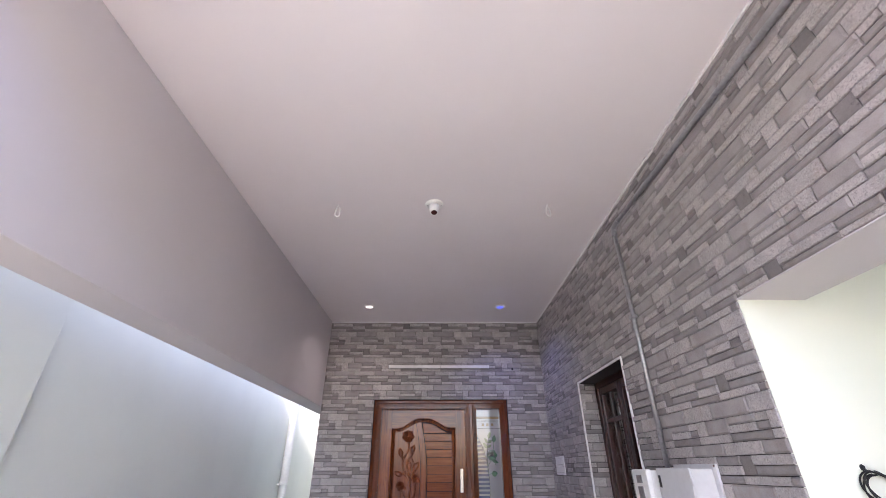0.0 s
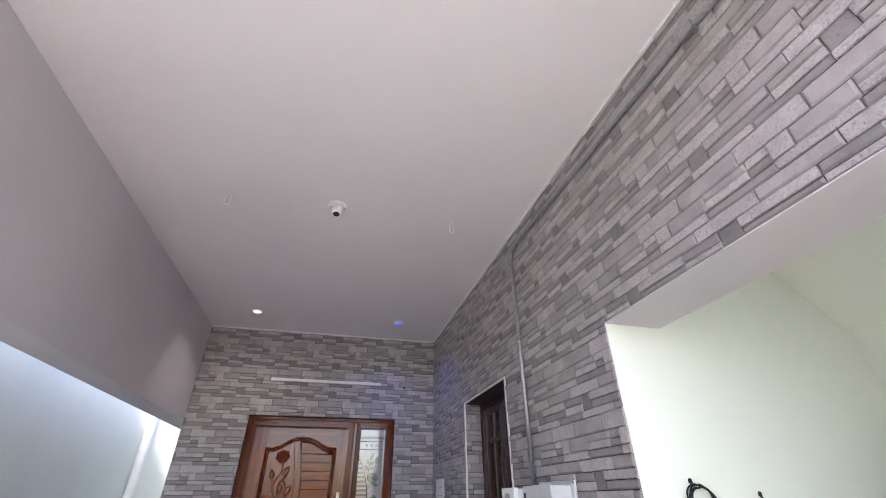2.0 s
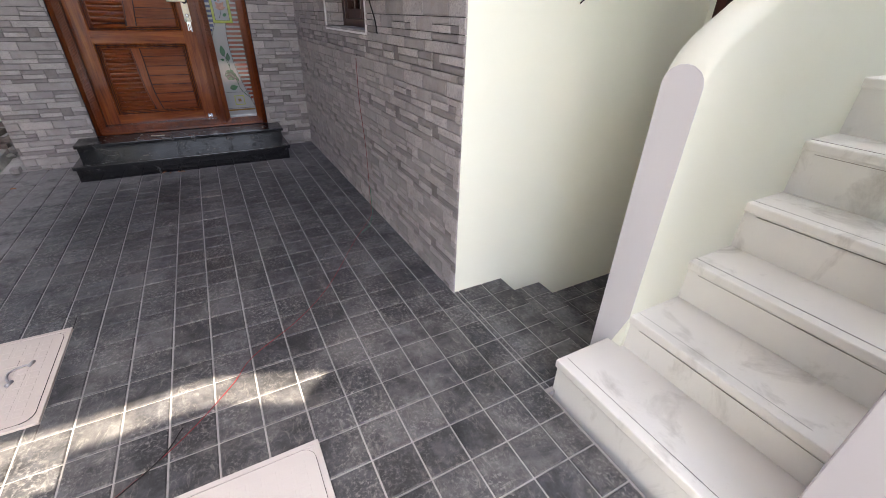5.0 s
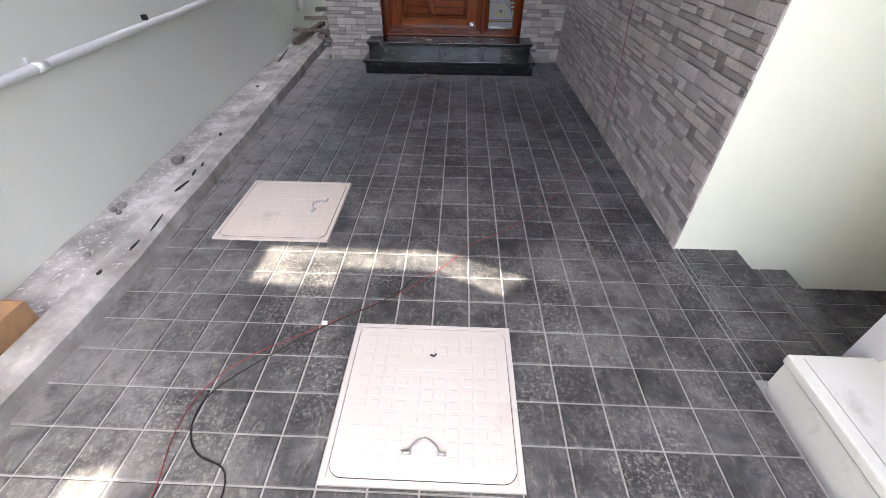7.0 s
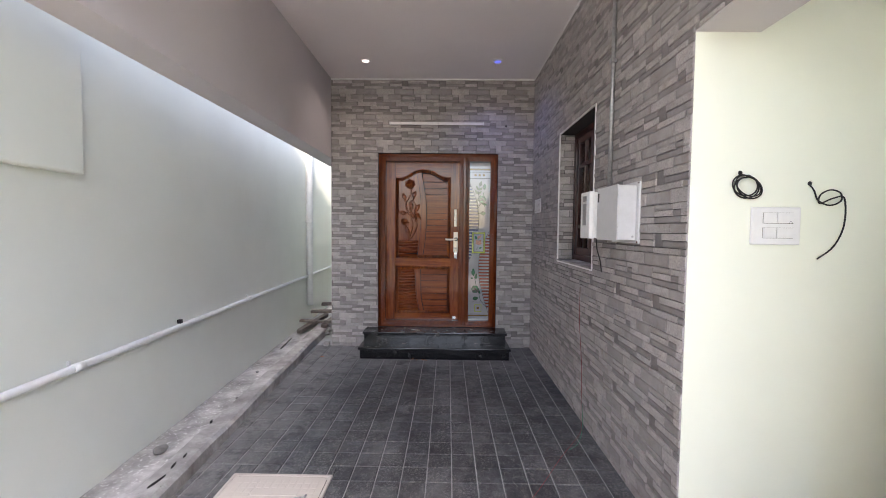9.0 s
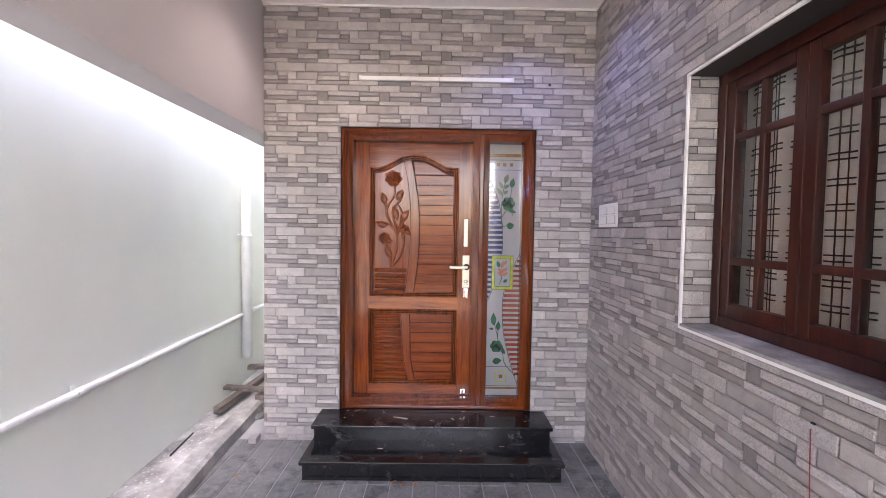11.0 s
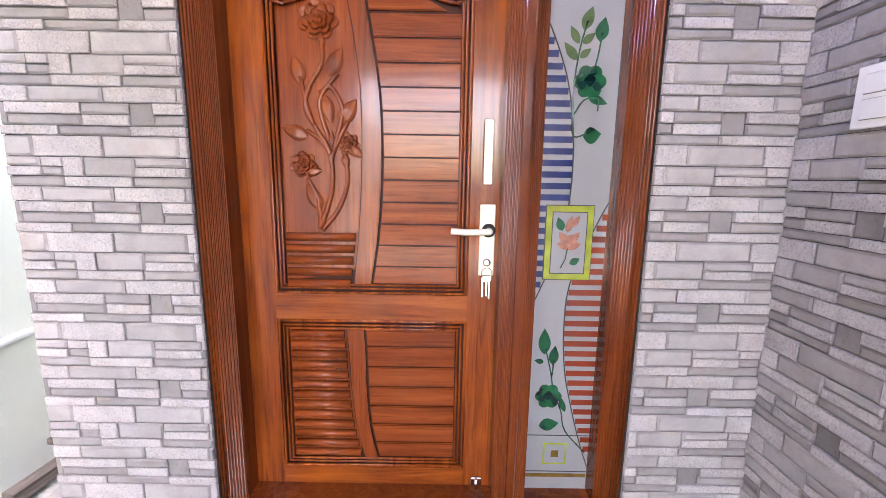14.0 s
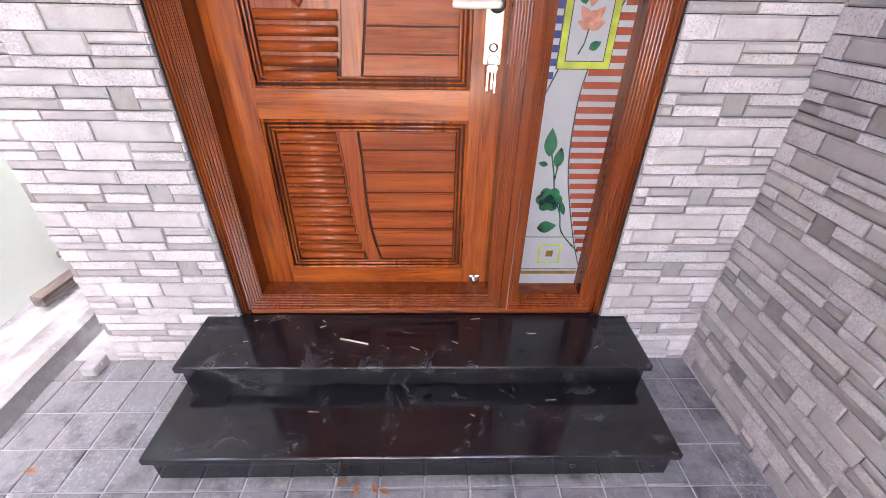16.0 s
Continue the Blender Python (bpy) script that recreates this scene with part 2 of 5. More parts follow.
M_WINWOOD = wood("dark_red_window_wood", (0.020, 0.005, 0.004), (0.042, 0.010, 0.007), (0.065, 0.016, 0.010), 2, 0.35, 0.3)
M_DARKWOOD = wood("dark_door_wood", (0.022, 0.006, 0.004), (0.05, 0.013, 0.008), (0.08, 0.022, 0.012), 2, 0.35, 0.3)
M_ORANGE = wood("orange_door_panel", (0.13, 0.035, 0.010), (0.22, 0.068, 0.018), (0.30, 0.10, 0.03), 2, 0.3, 0.3)
M_WHITEPL = plain("white_plastic", (0.80, 0.79, 0.78), 0.35, var=0.03)
M_PVC = plain("white_pvc_pipe", (0.76, 0.77, 0.76), 0.35, var=0.05, scale=12)
M_BOXMETAL = plain("light_grey_powder_coat", (0.60, 0.60, 0.61), 0.42, var=0.04)
M_STEEL = plain("galvanised_conduit", (0.42, 0.42, 0.43), 0.42, 0.85, var=0.2, scale=60)
M_CHROME = plain("chrome", (0.7, 0.7, 0.7), 0.18, 1.0)
M_BRASSY = plain("film_wrapped_steel", (0.74, 0.66, 0.52), 0.38, 0.25, var=0.1, scale=80)
M_BLACK = plain("black_insulation", (0.012, 0.012, 0.013), 0.45)
M_RED = plain("red_insulation", (0.22, 0.024, 0.032), 0.5)
M_GRNWIRE = plain("green_insulation", (0.02, 0.22, 0.12), 0.45)
M_DARK = plain("dark_recess", (0.02, 0.02, 0.02), 0.7)
M_MAN = paint("cream_fibre_cover", (0.60, 0.545, 0.495), 0.6, 0.1, (0.36, 0.32, 0.29), 0.58, 0.5)
M_MANWHITE = paint("white_fibre_cover", (0.52, 0.50, 0.485), 0.6, 0.08, (0.36, 0.32, 0.30), 0.60, 0.5)
M_CARD = plain("cardboard", (0.36, 0.22, 0.12), 0.85, var=0.12)
M_TIMBER = wood("weathered_timber", (0.045, 0.036, 0.032), (0.11, 0.090, 0.08), (0.21, 0.18, 0.16), 1, 0.85, 0.0)
M_DRYLEAF = plain("dry_leaf", (0.36, 0.14, 0.05), 0.7, var=0.3, scale=90)
M_STRAW = plain("dry_splinter", (0.55, 0.45, 0.33), 0.8)
M_GROUND = paint("street_concrete", (0.30, 0.29, 0.28), 0.9, 0.2, (0.15, 0.145, 0.14), 0.6, 0.5)
M_BOUNCE = paint("bounce_concrete", (0.26, 0.252, 0.245), 0.85, 0.1, (0.18, 0.175, 0.17), 0.62, 0.4)
M_GLASS = plain("frosted_pane", (0.25, 0.25, 0.255), 0.06, 0.0, 0.7, 0.05, 4)
M_GLASS.node_tree.nodes["Principled BSDF"].inputs["IOR"].default_value = 1.7
M_CURTAIN = plain("white_curtain", (0.62, 0.61, 0.58), 0.9, var=0.06)
M_LEAD = plain("black_leading", (0.012, 0.012, 0.014), 0.4)
M_BLUE = plain("blue_glass", (0.016, 0.024, 0.10), 0.12, 0, 1.0, 0.2, 6)
M_REDG = plain("red_glass", (0.19, 0.030, 0.012), 0.12, 0, 1.0, 0.25, 6)
M_LEAF = plain("green_glass", (0.007, 0.070, 0.027), 0.15, 0, 1.0, 0.45, 22)
M_LEAFD = plain("deep_green_glass", (0.003, 0.034, 0.026), 0.12, 0, 1.0, 0.5, 30)
M_LEAFO = plain("olive_glass", (0.06, 0.10, 0.035), 0.15, 0, 1.0, 0.3, 22)
M_YEL = plain("yellow_green_glass", (0.26, 0.30, 0.03), 0.2, 0, 1.0, 0.3, 14)
M_OCHRE = plain("ochre_glass", (0.15, 0.085, 0.016), 0.2, 0, 1.0, 0.3, 14)
M_ROSE = plain("rose_glass", (0.30, 0.13, 0.085), 0.25, 0, 1.0, 0.3, 40)


def sheet_glass(name):
    m = bpy.data.materials.new(name)
    m.use_nodes = True
    n, l = m.node_tree.nodes, m.node_tree.links
    n.remove(n["Principled BSDF"])
    tr, gl, mx = n.new("ShaderNodeBsdfTransparent"), n.new("ShaderNodeBsdfGlossy"), n.new("ShaderNodeMixShader")
    gl.inputs["Roughness"].default_value = 0.03
    mx.inputs[0].default_value = 0.07
    l.new(tr.outputs[0], mx.inputs[1])
    l.new(gl.outputs[0], mx.inputs[2])
    l.new(mx.outputs[0], n["Material Output"].inputs[0])
    return m


M_PANE = sheet_glass("window_glass")
M_LBLUE = glow("blue_led", (0.15, 0.18, 1.0), 0.13)
M_LPINK = glow("pink_white_led", (1.0, 0.66, 0.90), 0.15)
M_LWHITE = glow("warm_white_led", (1.0, 0.85, 0.78), 0.3)


# ---- mesh helpers ----
def bm_box(bm, x0, x1, y0, y1, z0, z1):
    v = [bm.verts.new((x, y, z)) for z in (z0, z1) for x, y in ((x0, y0), (x1, y0), (x1, y1), (x0, y1))]
    for f in ((3, 2, 1, 0), (4, 5, 6, 7), (0, 1, 5, 4), (1, 2, 6, 5), (2, 3, 7, 6), (3, 0, 4, 7)):
        bm.faces.new([v[i] for i in f])
    return v


def boxes(*dims, bevel=0.0, seg=2):
    bm = bmesh.new()
    for d in dims:
        bm_box(bm, *d)
    if bevel:
        bmesh.ops.bevel(bm, geom=bm.edges[:], offset=bevel, segments=seg, affect="EDGES", profile=0.5)
    return bm


def prism(bm, pts, axis, a, b):
    """A polygon in the plane across the axis, pushed from a to b along it."""
    def place(p, h):
        return {0: (h, p[0], p[1]), 1: (p[0], h, p[1]), 2: (p[0], p[1], h)}[axis]
    lo = [bm.verts.new(place(p, a)) for p in pts]
    hi = [bm.verts.new(place(p, b)) for p in pts]
    k = len(pts)
    bm.faces.new(lo)
    bm.faces.new(hi[::-1])
    for i in range(k):
        bm.faces.new((lo[i], hi[i], hi[(i + 1) % k], lo[(i + 1) % k]))
    bmesh.ops.recalc_face_normals(bm, faces=bm.faces)
    return bm


def smooth_line(pts, n=6):
    """A curve through the points."""
    p = [Vector(q) for q in pts]
    if len(p) < 3:
        return p
    p = [p[0] * 2 - p[1]] + p + [p[-1] * 2 - p[-2]]
    out = []
    for i in range(1, len(p) - 2):
        a, b, c, d = p[i - 1:i + 3]
        for k in range(n):
            t = k / n
            out.append(0.5 * (2 * b + (c - a) * t + (2 * a - 5 * b + 4 * c - d) * t * t + (3 * b - a - 3 * c + d) * t ** 3))
    return out + [p[-2]]


def tube(bm, pts, r, sides=8, taper=1.0, closed=False):
    pts = [Vector(q) for q in pts]
    rings, k = [], len(pts)
    side = None
    for i, p in enumerate(pts):
        a, b = (pts[i - 1], pts[(i + 1) % k]) if closed else (pts[max(i - 1, 0)], pts[min(i + 1, k - 1)])
        t = (b - a).normalized()
        if side is None:
            side = t.orthogonal().normalized()
        side = (side - t * side.dot(t)).normalized()
        up = t.cross(side)
        rr = r * (1 + (taper - 1) * i / max(k - 1, 1))
        rings.append([bm.verts.new(p + rr * (math.cos(w) * side + math.sin(w) * up)) for w in (2 * math.pi * j / sides for j in range(sides))])
    for i in range(k if closed else k - 1):
        a, b = rings[i], rings[(i + 1) % k]
        for j in range(sides):
            f = bm.faces.new((a[j], a[(j + 1) % sides], b[(j + 1) % sides], b[j]))
            f.smooth = True
    if not closed:
        bm.faces.new(rings[0][::-1])
        bm.faces.new(rings[-1])
    return bm


def disc_stack(bm, centre, axis, profile, sides=24):
    """A turned body: profile of (radius, distance along the axis)."""
    c, w = Vector(centre), Vector(axis).normalized()
    u = w.orthogonal().normalized()
    v = w.cross(u)
    rings = [[bm.verts.new(c + w * h + r * (math.cos(t) * u + math.sin(t) * v)) for t in (2 * math.pi * j / sides for j in range(sides))] for r, h in profile]
    for a, b in zip(rings, rings[1:]):
        for j in range(sides):
            bm.faces.new((a[j], a[(j + 1) % sides], b[(j + 1) % sides], b[j])).smooth = True
    bm.faces.new(rings[0][::-1])
    bm.faces.new(rings[-1])
    bmesh.ops.recalc_face_normals(bm, faces=bm.faces)
    return bm


def mesh_of(name, bm, material):
    me = bpy.data.meshes.new(name)
    bm.to_mesh(me)
    bm.free()
    me.materials.append(material)
    return me


def thing(name, loc, label, category, group=""):
    e = new(name)
    e.location = loc
    e.empty_display_size = 0.05
    return tagged(e, label, category, group)


def part(name, bm, material, parent, label=""):
    ob = new(name, mesh_of(name, bm, material))
    ob.parent = parent
    if parent.data is None:
        ob.matrix_parent_inverse = Matrix.Translation(parent.location).inverted()
    return tagged(ob, label)


def solo(name, bm, material, label, category, kind="", group=""):
    return tagged(new(name, mesh_of(name, bm, material)), label, category, group, kind)


def structure(name, bm, material, label, category):
    return solo(name, bm, material, label, category, "structure")


# ---- plan ----
XE, XW, YN = 1.12, -1.76, 4.73          # stone wall, boundary wall, entrance wall
XB, ZB, ZC = -1.31, 2.26, 3.205         # beam's inner face, its underside, ceiling
ZL, YJ, YP = 2.25, 1.53, 0.108          # lintel, stone corner, pillar's edge
YF = -0.49                              # ceiling's front edge
WY0, WY1, WZ0, WZ1 = 2.67, 3.565, 1.145, 2.288   # window
DX0, DX1, DZ0, DZ1 = -0.739, 0.695, 0.223, 2.326  # entrance frame
CORE = 0.010                            # depth of the stone facing



def fall(y):
    """How far the tiled floor has dropped at y: it drains towards the door."""
    return -0.006 * max(0.0, y - 2.1)


def west(y, off=0.0):
    """The boundary wall's face, which leans away from the porch, at y."""
    return -1.75 - 0.05 * (y - 1.4) + off


def slant(bm):
    """Bends a body built along x = 0 onto the boundary wall."""
    for v in bm.verts:
        v.co.x += west(v.co.y)
    return bm


# ---- large structure ----
structure("ground", boxes((-60, 60, -60, -4.2, -0.35, -0.06), (-60, -2.4, -4.2, 60, -0.35, -0.06), (1.6, 60, -4.2, -0.4, -0.35, -0.06), (4.2, 60, -0.4, 60, -0.35, -0.06)), M_GROUND, "grey concrete ground outside the house", "ground")
floor_bed = structure("floor", boxes((-2.2, XE + 0.005, 0.27, 2.1, -0.3, -0.006), (XE + 0.005, 1.42, 0.80, 1.6, -0.3, -0.006)), M_GROUT, "light grey grout bed under dark square tiles", "floor")
structure("floor_back", prism(bmesh.new(), [(2.1002, -0.3), (9.0, -0.3), (9.0, fall(9.0) - 0.006), (2.1002, -0.006)], 0, -2.2, XE + 0.005), M_GROUT, "light grey grout bed under dark square tiles by the door", "floor")
structure("wall_west", slant(boxes((-0.2, 0, -4.2, 9.0, -0.3, 2.6), bevel=0.006)), M_GREEN, "smooth pale green boundary wall", "wall")
structure("wall_pad", slant(boxes((-0.03, 0.05, -0.3, 1.83, 1.67, 2.59), bevel=0.011, seg=3)), M_GREEN, "thickened plaster panel on the boundary wall", "wall")
structure("beam", boxes((XB - 0.2, XB, YF, 9.0, ZB, 3.92), bevel=0.004), M_LILAC, "pale lilac-grey painted beam along the ceiling", "beam")
# Added out of view above the beam to keep sun off the boundary wall.
structure("sun_block_beam", boxes((XB - 0.2, XB - 0.001, YF, 9.0, 3.921, 5.25)), M_LILAC, "unseen added wall above the beam, blocking the sun", "wall")
structure("ceiling", boxes((XB + 0.001, 1.6, YF, YN + 0.3, ZC, ZC + 0.16)), M_CEIL, "smooth off-white painted ceiling", "ceiling")
structure("wall_north", boxes((XB, DX0 - 0.002, YN + CORE, YN + 0.25, -0.3, ZC), (DX1 + 0.002, XE + 0.3, YN + CORE, YN + 0.25, -0.3, ZC),
                              (DX0 - 0.002, DX1 + 0.002, YN + CORE, YN + 0.25, DZ1 + 0.002, ZC), (DX0 - 0.002, DX1 + 0.002, YN + CORE, YN + 0.25, -0.3, DZ0 - 0.012)), M_CORE, "entrance wall behind grey stone cladding", "wall")
structure("wall_side_passage", boxes((XB - 0.001, XB + 0.2, YN + 0.251, 9.0, -0.3, ZB)), M_GREEN, "pale painted side wall of the house", "wall")
structure("wall_passage_end", boxes((-2.4, XB + 0.2, 9.0, 9.2, -0.3, 4.1)), M_GREEN, "pale wall closing the side passage", "wall")
XC = XE + CORE
structure("wall_east", boxes((XC, 1.39, YJ + 0.012, WY0, -0.3, ZC), (XC, 1.39, WY1, YN + CORE, -0.3, ZC),
                             (XC, 1.39, WY0, WY1, -0.3, WZ0), (XC, 1.39, WY0, WY1, WZ1, ZC), (XC, 1.39, YF, YJ + 0.012, ZL, ZC)), M_CORE, "side wall behind grey stone cladding", "wall")
structure("lintel_soffit", boxes((XE + 0.002, 1.39, YP, YJ + 0.004, ZL - 0.006, ZL - 0.001)), M_LILAC, "pale painted underside of the lintel", "soffit")
structure("wall_pillar", boxes((XE, 1.39, -1.1, YP, -0.3, ZL - 0.001), bevel=0.004), M_LILAC_DIM, "pale lilac-grey painted pillar by the stair", "pillar")
bm = prism(bmesh.new(), [(XE + 0.004, -0.3), (2.6, -0.3), (2.6, 4.3), (1.3915, 4.3), (1.3915, ZL - 0.001), (XE + 0.004, ZL - 0.001)], 1, YJ - 0.002, YJ + 0.011)
bm_box(bm, 1.3915, 2.6, YJ + 0.0112, YJ + 0.16, -0.3, 4.3)
structure("wall_stair_side", bm, M_CREAM, "smooth cream-green wall beside the steps down", "wall")
# passage under the upper flight, with a door in its end wall
bm = prism(bmesh.new(), [(0.7706, 2.6), (YJ - 0.003, 2.6), (YJ - 0.003, -0.3), (1.49, -0.3), (1.49, 1.72), (0.87, 1.72), (0.87, -0.3), (0.80, -0.3), (0.80, 1.9), (0.7706, 1.9)], 0, 2.55, 2.67)
structure("wall_under_stair", bm, M_CREAM, "cream-green wall above a low door", "wall")
structure("floor_passage", boxes((1.421, 1.71, 0.8, YJ + 0.01, -0.3, -0.121), (1.7105, 2.9, 0.8, YJ + 0.01, -0.4, -0.241)), M_GROUT, "grout bed of the steps down", "floor")

# stair: nine whitewashed steps and a landing
SX = (1.145, 1.42, 1.68, 1.93, 2.175, 2.425, 2.68, 2.93, 3.17)
SZ = (0.15, 0.30, 0.47, 0.662, 0.872, 1.085, 1.30, 1.512, 1.718)
Y0S, Y1S = -0.15, 0.77
stair = thing("staircase", (1.145, 0.3, 0), "whitewashed plaster staircase with worn dirty treads", "staircase")
for i, (sx, sz) in enumerate(zip(SX, SZ)):
    last = i == len(SX) - 1
    x1 = 4.0 if last else SX[i + 1] + 0.03
    y1 = 0.815 if i == 0 else Y1S
    lower = -0.3 if i == 0 else SZ[i - 1] - 0.03
    bm = boxes((sx + 0.012, x1, Y0S, y1 - 0.004, lower, sz - 0.028))
    part("riser", bm, M_STAIR, stair)
    bm = boxes((sx, x1 + (0 if last else 0.012), Y0S, y1, sz - 0.036, sz), bevel=0.006)
    for v in bm.verts:
        v.co += 0.003 * Vector((noise.noise(v.co * 9), noise.noise(v.co * 9 + Vector((5, 0, 0))), noise.noise(v.co * 7 + Vector((0, 9, 0)))))
    part("tread", bm, M_STAIR, stair)
for i, (sx, sz) in enumerate(zip(SX, SZ)):
    y1 = 0.80 if i == 0 else Y1S - 0.01
    for k in range(3):
        a = random.uniform(Y0S, y1 - 0.2)
        b = min(y1, a + random.uniform(0.1, 0.5))
        part("tread_seam", boxes((sx + 0.040, sx + 0.0415, a, b, sz - 0.002, sz + 0.0012)), M_SEAM, stair)
        part("riser_seam", boxes((sx + 0.0105, sx + 0.014, max(Y0S, a - 0.1), b - 0.05, sz - 0.046, sz - 0.0438)), M_SEAM, stair)
# parapet with a rounded top along the lower flight
TOP = [(1.415, 1.15), (1.43, 1.185), (1.48, 1.242), (1.627, 1.339), (1.797, 1.472), (1.995, 1.622), (2.229, 1.813), (2.436, 1.955), (2.56, 2.02), (2.64, 2.03)]


def parapet():
    bm = bmesh.new()
    rings = []
    yc, hw = 0.816, 0.064
    line = smooth_line([(x, 0, z) for x, z in TOP], 3)
    for p in line:
        ring = [(yc + hw, -0.3), (yc + hw, p.z - 0.055)]
        ring += [(yc + hw * math.cos(a), p.z - 0.055 + 0.055 * math.sin(a)) for a in (math.pi * k / 8 for k in range(1, 8))]
        ring += [(yc - hw, p.z - 0.055), (yc - hw, -0.3)]
        rings.append([bm.verts.new((p.x, y, z)) for y, z in ring])
    for a, b in zip(rings, rings[1:]):
        for j in range(len(a) - 1):
            bm.faces.new((a[j], a[j + 1], b[j + 1], b[j])).smooth = True
    bm.faces.new(rings[0])
    bm.faces.new(rings[-1][::-1])
    bmesh.ops.recalc_face_normals(bm, faces=bm.faces)
    for e in bm.edges:
        if any(len(f.verts) > 4 for f in e.link_faces):
            e.smooth = False
    return bm


structure("parapet_stair", parapet(), M_CREAM, "cream plastered stair parapet with a rounded top", "parapet")
# Thin plate gives the parapet's end a greyer tone than its cream sides.
bm = prism(bmesh.new(), [(0.752, 0.29), (0.88, -0.13), (0.88, 1.095)] + [(0.816 + 0.064 * math.cos(a), 1.095 + 0.055 * math.sin(a)) for a in (math.pi * k / 8 for k in range(1, 8))] + [(0.752, 1.095)], 0, 1.4115, 1.4145)
structure("parapet_end", bm, M_LILACW, "pale lilac-white end face of the stair parapet", "parapet")
# middle wall and the upper flight above the passage
bm = prism(bmesh.new(), [(2.58, 1.0), (3.28, 1.0), (3.28, 4.6), (1.0, 4.6), (1.0, 3.62), (2.24, 2.62), (2.58, 2.30)], 1, 0.772, 0.878)
structure("wall_stair_middle", bm, M_STAIR, "stained white plaster wall between the stair flights", "wall")
bm = prism(bmesh.new(), [(2.572, 2.292), (2.232, 2.608), (0.992, 3.608), (0.992, 3.615), (2.236, 2.614), (2.5795, 2.296), (2.5795, 1.6), (2.572, 1.6)], 1, 0.7705, 0.8785)
structure("slab_edge", bm, M_CREAM, "cream plastered edge under the wall between the flights", "slab")
bm = prism(bmesh.new(), [(2.72, 2.16), (2.5725, 2.2915), (2.232, 2.6075), (1.391, 3.286), (1.391, 3.50), (2.72, 2.45)], 1, 0.8787, YJ - 0.0025)
structure("stair_slab", bm, M_CREAM, "sloping cream underside of the upper stair flight", "slab")
structure("wall_landing", boxes((3.9, 4.05, -0.3, 2.2, 0.9, 2.5), (3.6, 3.9, 0.87, 0.96, 1.719, 2.05), bevel=0.008), M_GREEN, "pale green wall behind the stair landing", "wall")
# Slab added out of view to cut the sky light on the landing wall.
structure("sky_block_landing", boxes((2.95, 4.2, Y0S - 0.15, 2.2, 4.71, 4.83)), M_GREEN, "unseen added slab over the landing, cutting sky light", "roof")
# Unseen wall, made this tall to keep sun off the stair and cream wall.
structure("sun_block_stair", boxes((1.391, 4.05, Y0S - 0.15, Y0S, -0.3, 4.7)), M_GREEN, "unseen added wall along the stair, tall to block the sun", "wall")
structure("wall_landing_north", boxes((2.73, 4.05, YJ + 0.2, YJ + 0.35, -0.3, 2.5), (2.73, 3.9, 0.88, YJ + 0.2, 1.55, 1.717)), M_GREEN, "plain wall and slab beside the landing", "wall")

structure("trim", boxes((XB + 0.001, XE - 0.012, YN - 0.012, YN + 0.008, ZC - 0.014, ZC - 0.001), (XE - 0.011, XE + 0.009, YF + 0.001, YN + 0.008, ZC - 0.014, ZC - 0.001)), M_WHITEPL, "thin white plaster line between stone and ceiling", "trim")
# kerb along the boundary wall
bm = bmesh.new()
N = 60
rows = []
for i in range(N + 1):
    y = -1.5 + i * 10.4 / N
    xf = -1.285 - 0.062 * max(0, y - 1.3) + 0.014 * noise.noise(Vector((0, y * 2.1, 3)))
    h = 0.085 + 0.012 * noise.noise(Vector((3, y * 1.7, 0)))
    rows.append([bm.verts.new((x, y, z)) for x, z in ((xf, -0.12), (xf - 0.006, h - 0.02), (xf - 0.03, h), (xf - 0.14, h + 0.006 * noise.noise(Vector((y * 5, 0, 1)))), (xf - 0.175, 0.035), (west(y) - 0.01, 0.02 + 0.012 * noise.noise(Vector((y * 4, 7, 1)))))])
for a, b in zip(rows, rows[1:]):
    for j in range(5):
        bm.faces.new((a[j], a[j + 1], b[j + 1], b[j])).material_index = (0, 1, 1, 2, 2)[j]
bmesh.ops.recalc_face_normals(bm, faces=bm.faces)
kerb = structure("kerb", bm, M_CEMENT, "rough paint-splashed concrete kerb along the boundary wall", "kerb")
kerb.data.materials.append(M_CEMENT)
kerb.data.materials.append(M_SPLASH)
for xa, ya, xb, yb in ((-1.325, 1.427, -1.346, 1.565), (-1.335, 1.291, -1.335, 1.362), (-1.405, 1.776, -1.388, 1.886), (-1.402, 1.947, -1.414, 2.011), (-1.371, 1.134, -1.369, 1.163), (-1.403, 2.052, -1.41, 2.1), (-1.497, 2.478, -1.5, 2.516)):
    bm = bmesh.new()
    n = Vector((yb - ya, xa - xb, 0)).normalized() * 0.005
    a, b = Vector((xa, ya, 0.0)), Vector((xb, yb, 0.0))
    ring = [a, a.lerp(b, 0.3) + n, a.lerp(b, 0.7) + n * 0.8, b, a.lerp(b, 0.6) - n * 0.5, a.lerp(b, 0.25) - n * 0.7]
    prism(bm, [(p.x, p.y) for p in ring], 2, 0.070, 0.0945)
    part("chipped_edge", bm, M_DARK, kerb)
# front of the plot, behind the walker
# Unseen ground added as a reflector to bounce sun into the porch.
structure("driveway", boxes((-1.8, 1.6, -4.2, 0.2695, -0.3, -0.002)), M_BOUNCE, "unseen added concrete ground bouncing sun into the porch", "driveway")
